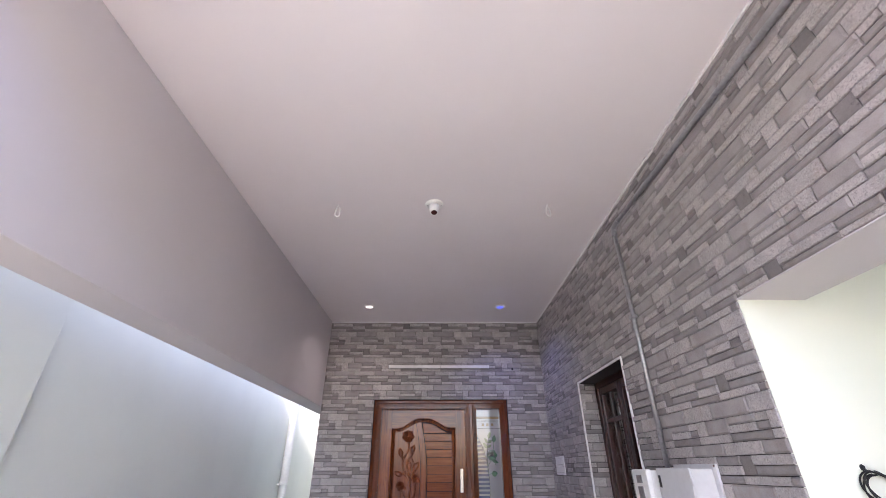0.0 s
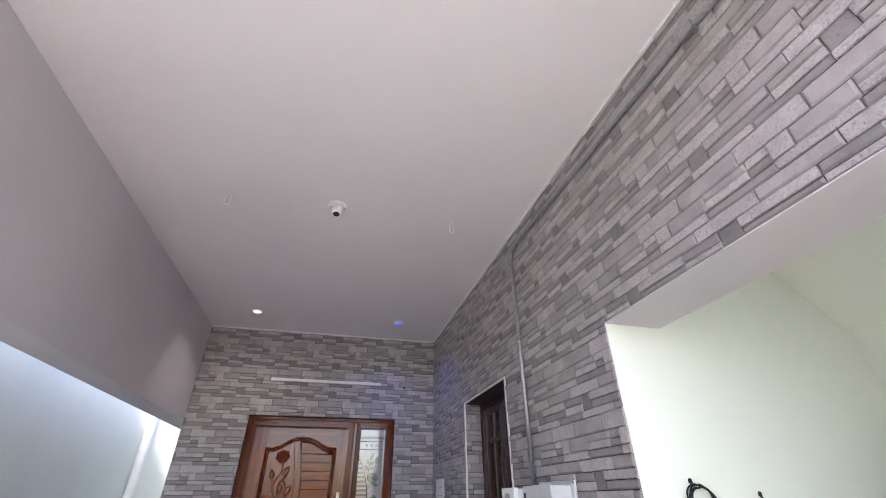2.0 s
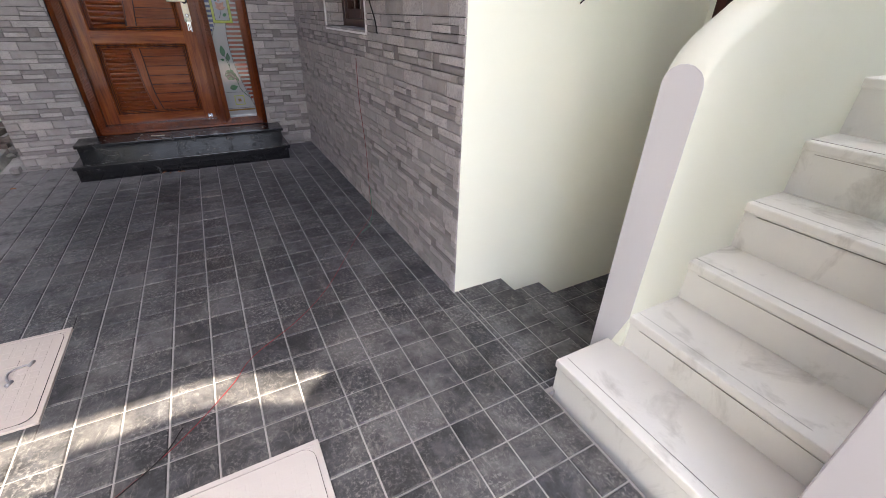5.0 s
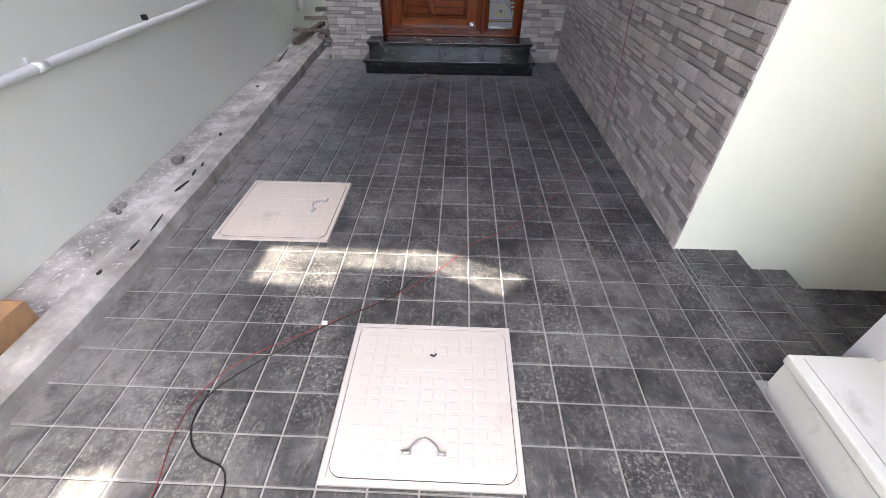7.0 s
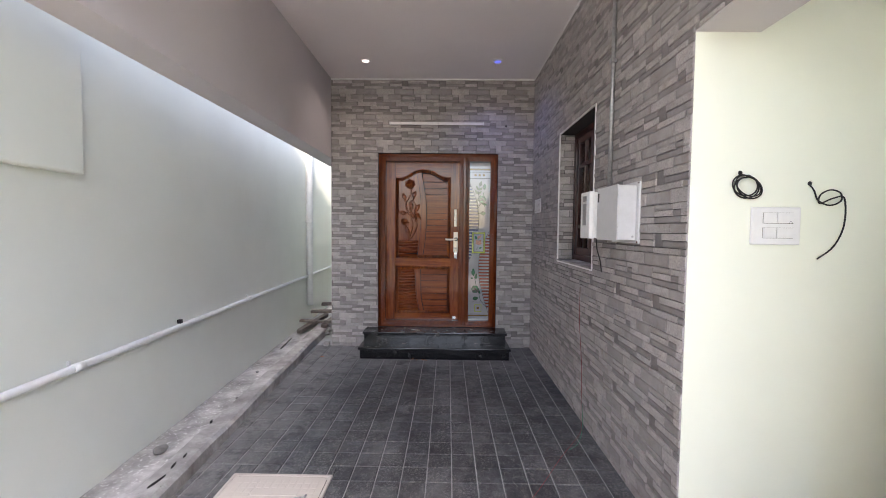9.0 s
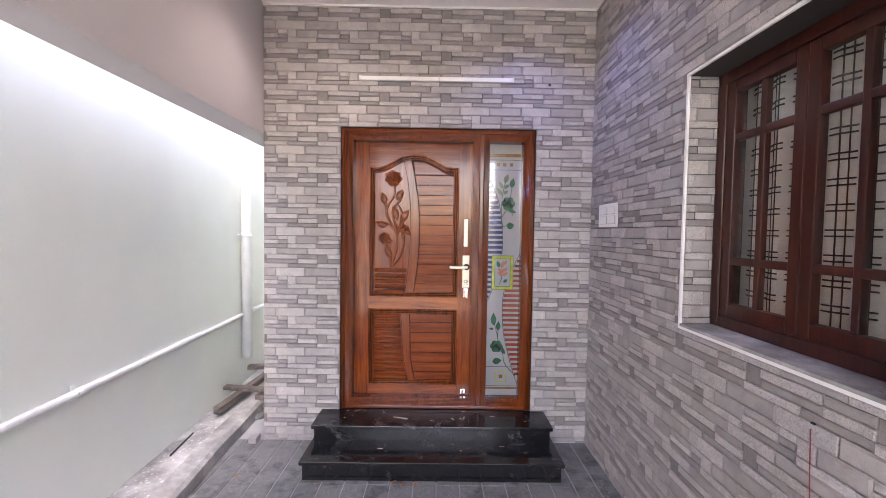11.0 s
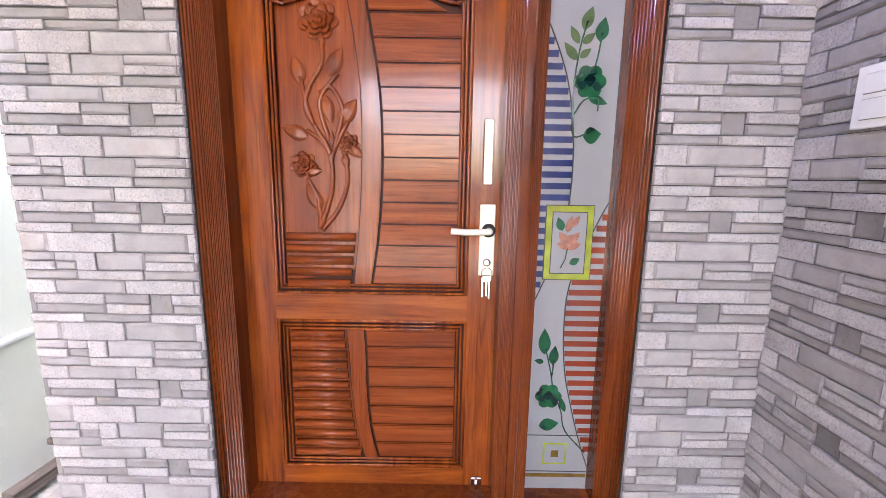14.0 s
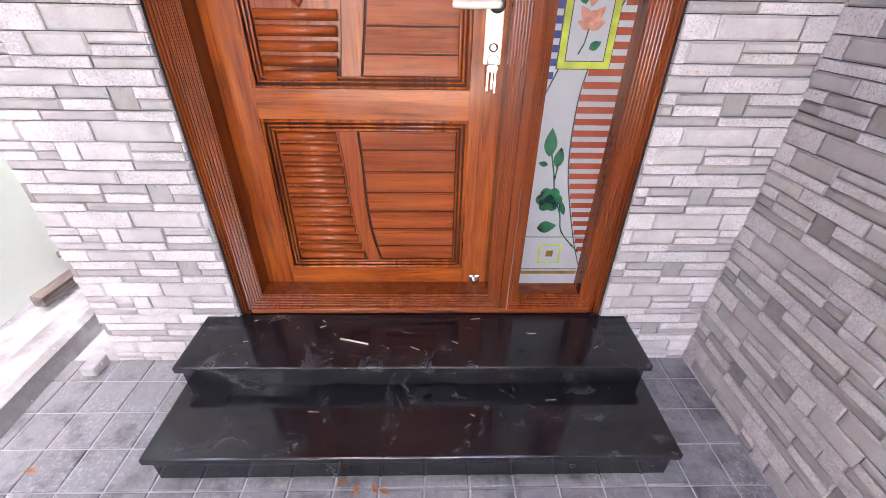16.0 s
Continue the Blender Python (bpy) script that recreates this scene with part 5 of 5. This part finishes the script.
for hx, hy in ((-0.712, 2.29), (0.67, 2.28)):
    bm = tube(bmesh.new(), smooth_line([(hx, hy, ZC), (hx - 0.012, hy, ZC - 0.04), (hx - 0.012, hy - 0.01, ZC - 0.085), (hx + 0.002, hy - 0.01, ZC - 0.10), (hx + 0.013, hy, ZC - 0.08), (hx + 0.012, hy + 0.006, ZC - 0.035), (hx + 0.004, hy + 0.006, ZC - 0.02)], 5), 0.0045, 8)
    solo("ceiling_hook", bm, M_WHITEPL, "white painted wire hook in the ceiling", "hook", group="ceiling hooks")

# ---- pipes on the boundary wall ----
pipe = thing("wall_pipe", (west(3.0), 3.0, 0.71), "long white pipe along the pale green wall", "pipe")
part("pipe", slant(tube(bmesh.new(), [(0.022, -1.0, 0.69), (0.022, 1.4, 0.702), (0.022, 3.5, 0.712), (0.022, 8.9, 0.735)], 0.020, 14)), M_PVC, pipe)
for y, z in ((1.75, 0.704), (3.75, 0.713), (5.9, 0.722), (0.3, 0.697)):
    part("coupling", slant(tube(bmesh.new(), [(0.022, y, z), (0.022, y + 0.06, z)], 0.0235, 14)), M_PVC, pipe)
    part("clip", slant(boxes((0.0005, 0.012, y - 0.008, y + 0.008, z + 0.018, z + 0.042), bevel=0.002)), M_PVC, pipe)
part("clip", slant(boxes((0.0005, 0.03, 2.63, 2.655, 0.728, 0.756), bevel=0.003)), M_BLACK, pipe)
DY, DXP = 5.75, west(5.75) + 0.05
down = thing("downpipe", (DXP, DY, 0.29), "white vertical downpipe ending above the kerb", "pipe")
part("pipe", tube(bmesh.new(), [(DXP, DY, 0.29), (DXP, DY, 3.6)], 0.047, 20), M_PVC, down)
part("collar", tube(bmesh.new(), [(DXP, DY, 1.49), (DXP, DY, 1.525)], 0.051, 20), M_PVC, down)
part("bracket", boxes((DXP - 0.049, DXP - 0.02, DY - 0.09, DY + 0.09, 1.498, 1.518), bevel=0.002), M_PVC, down)
# Small flat discs stand for scuff smears on the boundary wall.
for y, z, r in ((1.30, 0.40, 0.008), (1.24, 0.43, 0.005), (1.33, 0.36, 0.006)):
    bm = disc_stack(bmesh.new(), (west(y) + 0.0008, y, z), (1, 0, 0), [(r, 0), (r * 0.7, 0.001)], 9)
    solo("scuff_mark", bm, M_WHITEPL, "small white scuff mark on the pale green wall", "patch", group="putty patches")


# ---- manhole covers ----
def manhole(x0, x1, y0, y1, mat, label):
    m = thing("manhole_cover", ((x0 + x1) / 2, (y0 + y1) / 2, 0), label, "manhole cover")
    e = 0.017
    bm = boxes((x0, x1, y0, y0 + e, -0.02, 0.006), (x0, x1, y1 - e, y1, -0.02, 0.006), (x0, x0 + e, y0 + e, y1 - e, -0.02, 0.006), (x1 - e, x1, y0 + e, y1 - e, -0.02, 0.006))
    part("rim", bm, mat, m)
    pts = []
    r = 0.042
    a0, a1, b0, b1 = x0 + e + 0.003, x1 - e - 0.003, y0 + e + 0.003, y1 - e - 0.003
    for cx, cy, s in ((a1 - r, b1 - r, 0), (a0 + r, b1 - r, 90), (a0 + r, b0 + r, 180), (a1 - r, b0 + r, 270)):
        pts += [(cx + r * math.cos(radians(s + k * 15)), cy + r * math.sin(radians(s + k * 15))) for k in range(7)]
    part("bed", boxes((x0 + e, x1 - e, y0 + e, y1 - e, -0.02, 0.001)), mat, m)
    lid_ = part("lid", prism(bmesh.new(), pts, 2, 0.0005, 0.006), mat, m)
    part("seam", tube(bmesh.new(), [(x, y, 0.004) for x, y in pts], 0.0018, 5, closed=True), M_DARK, m)
    n = 11
    w = (a1 - a0 - 0.06) / n
    h = (b1 - b0 - 0.06) / n
    skip = {(i, j) for i in range(3, 9) for j in (7, 8)} | {(i, j) for i in range(0, 5) for j in (3,)} | {(i, j) for i in range(4, 7) for j in (0, 1)}
    for i in range(n):
        for j in range(n):
            if (i, j) in skip:
                continue
            cx, cy = a0 + 0.03 + (i + 0.5) * w, b0 + 0.03 + (j + 0.5) * h
            bm = bmesh.new()
            q = 0.40
            lo = [bm.verts.new((cx + s * w * q, cy + t * h * q, 0.0055)) for s, t in ((-1, -1), (1, -1), (1, 1), (-1, 1))]
            hi = [bm.verts.new((cx + s * w * 0.33, cy + t * h * 0.33, 0.0066)) for s, t in ((-1, -1), (1, -1), (1, 1), (-1, 1))]
            bm.faces.new(hi)
            for k in range(4):
                bm.faces.new((lo[k], lo[(k + 1) % 4], hi[(k + 1) % 4], hi[k]))
            part("stud", bm, mat, lid_)
    for i0, i1, j in ((3, 9, 7.5), (0, 5, 3)):
        part("raised_bar", boxes((a0 + 0.035 + i0 * w, a0 + 0.025 + i1 * w, b0 + 0.036 + j * h - h * 0.1, b0 + 0.024 + (j + 1) * h, 0.0055, 0.0082), bevel=0.001), mat, lid_)
    cx, cy = (a0 + a1) / 2, b0 + 0.03 + 1.0 * h
    return m, cx, cy, lid_


def lift_handle(cx, cy, turn, parent):
    ca, sa = math.cos(turn), math.sin(turn)

    def at(u, v, z):
        return (cx + u * ca - v * sa, cy + u * sa + v * ca, z)
    bm = tube(bmesh.new(), smooth_line([at(-0.045, 0, 0.012), at(-0.035, 0.02, 0.012), at(0, 0.042, 0.013), at(0.035, 0.02, 0.012), at(0.045, 0, 0.012)], 5), 0.0042, 8)
    part("lift_handle", bm, M_STEEL, parent, "bent steel lifting handle")
    for s in (-1, 1):
        part("handle_lug", tube(bmesh.new(), [at(s * 0.038, 0, 0.011), at(s * 0.066, 0, 0.011)], 0.0065, 8), M_STEEL, parent)


mm, hx, hy, ll = manhole(-0.288, 0.290, 0.425, 1.000, M_MANWHITE, "square white fibre manhole cover with a steel handle")
lift_handle(hx, hy, 0.0, ll)
mm, hx, hy, ll = manhole(-1.105, -0.540, 1.500, 2.050, M_MAN, "square cream fibre manhole cover with raised studs")
lift_handle(-0.655, 1.80, radians(65), ll)
solo("dropped_clip", tube(bmesh.new(), [(0.0, 0.862, 0.012), (0.012, 0.856, 0.012), (0.02, 0.866, 0.012)], 0.004, 6), M_BLACK, "small dark metal scrap on the white cover", "scrap")

# ---- rubble and odds on the kerb ----
for x, y, r in ((-1.64, 2.2, 0.035), (-1.68, 1.66, 0.016), (-1.66, 1.70, 0.02), (-1.64, 1.64, 0.014), (-1.50, 1.26, 0.012), (-1.42, 5.05, 0.045), (-1.46, 5.3, 0.06), (-1.40, 4.86, 0.035), (-1.70, 3.6, 0.014), (-1.58, 3.0, 0.012)):
    bm = bmesh.new()
    bmesh.ops.create_icosphere(bm, subdivisions=2, radius=r)
    for v in bm.verts:
        v.co *= 1 + 0.35 * noise.noise(v.co * 40 + Vector((x * 9, y * 7, 0)))
        v.co = Vector((x + v.co.x, y + v.co.y * 1.2, (0.035 if x < -1.5 else 0.08) + r * 0.5 + v.co.z * 0.7))
    solo("rubble_stone", bm, M_LUMP, "small grey mortar lump lying on the kerb", "rubble", group="rubble on the kerb")
for a, b, w, h in (((-1.80, 4.98, 0.085), (-1.72, 5.9, 0.11), 0.030, 0.028), ((-1.90, 5.30, 0.155), (-1.36, 5.26, 0.15), 0.03, 0.016), ((-1.90, 5.75, 0.19), (-1.40, 5.78, 0.20), 0.035, 0.02), ((-1.88, 6.2, 0.22), (-1.40, 6.25, 0.23), 0.04, 0.022), ((-1.55, 5.2, 0.105), (-1.52, 6.4, 0.13), 0.04, 0.025)):
    A, B = Vector(a), Vector(b)
    t = (B - A).normalized()
    s = t.cross(Vector((0, 0, 1))).normalized()
    bm = bmesh.new()
    rows_ = []
    for k in range(9):
        p = A.lerp(B, k / 8)
        rows_.append([bm.verts.new(p + s * (w * sx) + Vector((0, 0, h * sz + 0.004 * noise.noise(p * 9)))) for sx, sz in ((-1, -1), (1, -1), (1.02, 0.8), (-0.94, 1))])
    for r0, r1 in zip(rows_, rows_[1:]):
        for j in range(4):
            bm.faces.new((r0[j], r0[(j + 1) % 4], r1[(j + 1) % 4], r1[j]))
    bm.faces.new(rows_[0])
    bm.faces.new(rows_[-1][::-1])
    bmesh.ops.recalc_face_normals(bm, faces=bm.faces)
    solo("timber_offcut", bm, M_TIMBER, "weathered timber offcut lying in the side passage", "timber", group="timber offcuts")
solo("steel_rod", tube(bmesh.new(), [(-1.80, 4.40, 0.03), (-1.74, 4.56, 0.11)], 0.006, 8), M_BLACK, "short dark steel rod stub in the kerb", "rod")
solo("white_scrap", boxes((-1.38, -1.32, 4.62, 4.70, 0.0, 0.045), bevel=0.006), M_CONC, "white broken tile scrap at the wall corner", "scrap")
carton = thing("cardboard_box", (-1.52, 0.72, 0.08), "open brown cardboard box standing on the kerb", "box")
cx0, cx1, cy0, cy1, cz0, cz1 = -1.70, -1.46, 0.55, 0.93, 0.04, 0.15
for d in ((cx0, cx1, cy0, cy0 + 0.005, cz0, cz1), (cx0, cx1, cy1 - 0.005, cy1, cz0, cz1), (cx0, cx0 + 0.005, cy0 + 0.0051, cy1 - 0.0051, cz0, cz1), (cx1 - 0.005, cx1, cy0 + 0.0051, cy1 - 0.0051, cz0, cz1)):
    part("box_side", boxes(d), M_CARD, carton)
part("box_bottom", boxes((cx0 + 0.005, cx1 - 0.005, cy0 + 0.005, cy1 - 0.005, cz0, cz0 + 0.005)), M_CARD, carton)

# ---- stone cladding: pieces of a 0.45 x 0.30 m pattern ----
U, V = 0.45 / 213.3, 0.30 / 141
# rows of the pattern from the top: height, then (start, end, kinds of the pieces stacked in it)
DARK, MID, ROUGH, SQUARE = 0, 1, 2, 3
PATTERN_ROWS = ((22, ((70, 176, (ROUGH,)), (176, 283, (MID,)))), (32, ((36, 105, (DARK, ROUGH)), (105, 140, (SQUARE,)), (140, 249, (ROUGH, DARK)))), (14, ((0, 105, (DARK,)), (105, 213.3, (ROUGH,)))),
                (30, ((61, 173, (MID,)), (173, 274, (ROUGH,)))), (28, ((0, 30, (ROUGH,)), (30, 105, (MID,)), (105, 180, (MID, ROUGH)), (180, 213.3, (ROUGH, DARK)))), (15, ((0, 100, (ROUGH,)), (100, 213.3, (DARK,)))))
PATTERN = []
top = 0
for hgt, row in PATTERN_ROWS:
    for a, b, kinds in row:
        for k, kind in enumerate(kinds):
            c = len(kinds)
            PATTERN.append((a * U, b * U, 0.30 - (top + hgt * (k + 1) / c) * V, 0.30 - (top + hgt * k / c) * V, (len(PATTERN) * 7) % 3, kind))
    top += hgt
SQ_U, SQ_V = 122.5 * U, 0.30 - 38 * V   # the small square's middle inside the pattern
stone_meshes = {}


def stone_shape(w, h, lift, kind):
    """Sawn pieces have a wide chamfer, hammered ones a broken edge, the small square lies deeper."""
    c, d, e = {DARK: (0.0062, 0.0075, 0.0048), MID: (0.0066, 0.0095, 0.0052), ROUGH: (0.0024, 0.0085, 0.0026), SQUARE: (0.0040, 0.0025, 0.0020)}[kind]
    g = 0.0013
    d += 0.0011 * lift
    w0, h0 = w / 2 - g, h / 2 - g
    w1, h1 = max(w0 - c, w0 * 0.5), max(h0 - c, h0 * 0.5)
    tilt = (lift - 1) * 0.0007
    v = [(-w0, -h0, -0.012), (w0, -h0, -0.012), (w0, h0, -0.012), (-w0, h0, -0.012)]
    v += [(-w0, -h0, d - e), (w0, -h0, d - e), (w0, h0, d - e), (-w0, h0, d - e)]
    v += [(-w1, -h1, d + tilt), (w1, -h1, d - tilt), (w1, h1, d - tilt), (-w1, h1, d + tilt)]
    f = [(8, 9, 10, 11)]
    for b in (0, 4):
        f += [(b + k, b + (k + 1) % 4, b + 4 + (k + 1) % 4, b + 4 + k) for k in range(4)]
    return v, f


def stone_mesh(w, h, lift, kind):
    key = (round(w, 3), round(h, 3), lift, kind)
    if key not in stone_meshes:
        me = bpy.data.meshes.new("stone")
        v, f = stone_shape(w, h, lift, kind)
        me.from_pydata(v, [], f)
        me.materials.append(M_STONES[kind])
        stone_meshes[key] = me
    return stone_meshes[key]


def clad(parent, regions, origin, right, normal, u_ref, v_ref, near):
    """Lays the pattern over rectangles (u0, u1, v0, v1) of a wall; u along right, v up."""
    o, r, n = Vector(origin), Vector(right), Vector(normal)
    m = Matrix((r, Vector((0, 0, 1)), n)).transposed().to_4x4()
    verts, faces, kinds, count = [], [], [], 0
    for u0, u1, v0, v1 in regions:
        i0, i1 = math.floor((u0 - u_ref) / 0.45) - 1, math.ceil((u1 - u_ref) / 0.45) + 1
        j0, j1 = math.floor((v0 - v_ref) / 0.30) - 1, math.ceil((v1 - v_ref) / 0.30) + 1
        for i in range(i0, i1 + 1):
            for j in range(j0, j1 + 1):
                bu, bv = u_ref - SQ_U + i * 0.45, v_ref - SQ_V + j * 0.30
                for a, b, c, d, lift, kind in PATTERN:
                    p0, p1 = max(u0, bu + a), min(u1, bu + b)
                    q0, q1 = max(v0, bv + c), min(v1, bv + d)
                    if p1 - p0 < 0.006 or q1 - q0 < 0.006:
                        continue
                    pos = o + r * ((p0 + p1) / 2) + Vector((0, 0, (q0 + q1) / 2))
                    w, h = p1 - p0, q1 - q0
                    if count < 300 and near(pos):
                        count += 1
                        ob = new("stone", stone_mesh(w, h, lift, kind))
                        ob.matrix_world = Matrix.Translation(pos) @ m
                        mw = ob.matrix_world.copy()
                        ob.parent = parent
                        ob.matrix_basis = mw
                    else:
                        sv, sf = stone_shape(w, h, lift, kind)
                        k = len(verts)
                        mm_ = Matrix.Translation(pos) @ m
                        verts += [mm_ @ Vector(p) for p in sv]
                        faces += [tuple(k + q for q in f) for f in sf]
                        kinds += [kind] * len(sf)
    me = bpy.data.meshes.new("stone_cladding")
    me.from_pydata([tuple(v) for v in verts], [], faces)
    for mt in M_STONES:
        me.materials.append(mt)
    me.polygons.foreach_set("material_index", kinds)
    rest = new("stone_cladding", me)
    rest.parent = parent
    tagged(rest, "grey split-face stone cladding", kind="stuff")


by_name = bpy.data.objects
clad(by_name["wall_north"], [(XB, DX0 - 0.003, -0.04, 2.3309), (DX1 + 0.003, XE + 0.008, -0.04, 2.3309), (XB, XE + 0.008, 2.3309, ZC)],
     (0, YN + 0.006, 0), (1, 0, 0), (0, -1, 0), 0.925, 2.25, lambda p: p.z < 2.6 and abs(p.x) < 1.3 and p.z > 0.3)
clad(by_name["wall_east"], [(-YN - 0.006, -WY1 - 0.013, 1.1061, 2.3061), (-WY0 + 0.013, -YJ, 1.1061, 2.3061), (-YN - 0.006, -YJ, -0.04, 1.1061), (-WY1 - 0.013, -WY0 + 0.013, 1.1061, WZ0 - 0.013), (-YJ, -YF, ZL, 2.3061), (-YN - 0.006, -YF, 2.3061, ZC)],
     (XE + 0.006, 0, 0), (0, -1, 0), (-1, 0, 0), -4.47, 1.972, lambda p: p.y > 2.0 and 0.5 < p.z < 2.4)
clad(win, [(XE + 0.0065, XF - 0.001, WZ0 + 0.013, WZ1 - 0.002)], (0, WY1 - 0.001 + 0.004, 0), (1, 0, 0), (0, -1, 0), 0.9, 1.972, lambda p: True)
for o in list(win.children):
    if o.name.startswith("stone"):
        o.matrix_parent_inverse = Matrix.Translation(win.location).inverted()

# ---- dark square tiles ----
TP, TG = 0.1437, 0.0031
tile_meshes = {}


def tile_shape(w, h):
    a, b, c = w / 2, h / 2, min(0.003, w / 4, h / 4)
    v = [(-a, -b, -0.01), (a, -b, -0.01), (a, b, -0.01), (-a, b, -0.01), (-a, -b, -0.0035), (a, -b, -0.0035), (a, b, -0.0035), (-a, b, -0.0035)]
    v += [(-a + c, -b + c, 0), (a - c, -b + c, 0), (a - c, b - c, 0), (-a + c, b - c, 0)]
    f = [(8, 9, 10, 11)]
    for k0 in (0, 4):
        f += [(k0 + k, k0 + (k + 1) % 4, k0 + 4 + (k + 1) % 4, k0 + 4 + k) for k in range(4)]
    return v, f


def outside(q, hole):
    """What is left of the tile q beside a hole in the floor."""
    a, b, c, d = q
    hx0, hx1, hy0, hy1 = hole
    if a >= hx1 or b <= hx0 or c >= hy1 or d <= hy0:
        return [q]
    lo, hi = max(a, hx0), min(b, hx1)
    return [p for p in ((a, hx0, c, d), (hx1, b, c, d), (lo, hi, c, hy0), (lo, hi, hy1, d)) if p[1] - p[0] > 0.004 and p[3] - p[2] > 0.004]


def lay_tiles(parent, x0, x1, y0, y1, z, near, holes=()):
    verts, faces, count = [], [], 0
    i0, i1 = math.floor((x0 + 0.004) / TP), math.ceil((x1 + 0.004) / TP)
    j0, j1 = math.floor((y0 - 0.993) / 0.1447), math.ceil((y1 - 0.993) / 0.1447)
    for i in range(i0, i1):
        for j in range(j0, j1):
            rects = [(max(x0, -0.004 + i * TP) + TG, min(x1, -0.004 + (i + 1) * TP) - TG, max(y0, 0.993 + j * 0.1447) + TG, min(y1, 0.993 + (j + 1) * 0.1447) - TG)]
            for hole in holes:
                rects = [piece for q in rects for piece in outside(q, hole)]
            for a, b, c, d in rects:
                if b - a < 0.005 or d - c < 0.005:
                    continue
                cx, cy = (a + b) / 2, (c + d) / 2
                dz = 0.0012 * noise.noise(Vector((cx * 5, cy * 5, 0))) + (fall(cy) if z == 0.0 else 0.0)
                if count < 300 and near(cx, cy):
                    count += 1
                    key = (round(b - a, 3), round(d - c, 3))
                    if key not in tile_meshes:
                        me = bpy.data.meshes.new("tile")
                        v, f = tile_shape(b - a, d - c)
                        me.from_pydata(v, [], f)
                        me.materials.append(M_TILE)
                        tile_meshes[key] = me
                    ob = new("tile", tile_meshes[key])
                    ob.location = (cx, cy, z + dz)
                    ob.parent = parent
                else:
                    v, f = tile_shape(b - a, d - c)
                    k = len(verts)
                    verts += [(p[0] + cx, p[1] + cy, p[2] + z + dz) for p in v]
                    faces += [tuple(k + q for q in g) for g in f]
    if verts:
        me = bpy.data.meshes.new("tile_field")
        me.from_pydata(verts, [], faces)
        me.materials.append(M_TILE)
        rest = new("tile_field", me)
        rest.parent = parent
        tagged(rest, "dark grey slate-look tiles", kind="stuff")


lay_tiles(floor_bed, -1.56, XE - 0.001, 0.27, 4.725, 0.0, lambda x, y: 0.35 < y < 2.75, ((-0.290, 0.292, 0.423, 1.002), (-1.107, -0.538, 1.498, 2.052)))
lay_tiles(floor_bed, XE + 0.001, 1.42, 0.816, YJ + 0.006, 0.0, lambda x, y: False)
passage = by_name["floor_passage"]
lay_tiles(passage, 1.4215, 1.71, 0.88, YJ + 0.006, -0.115, lambda x, y: True)
lay_tiles(passage, 1.711, 2.63, 0.88, YJ + 0.006, -0.235, lambda x, y: True)
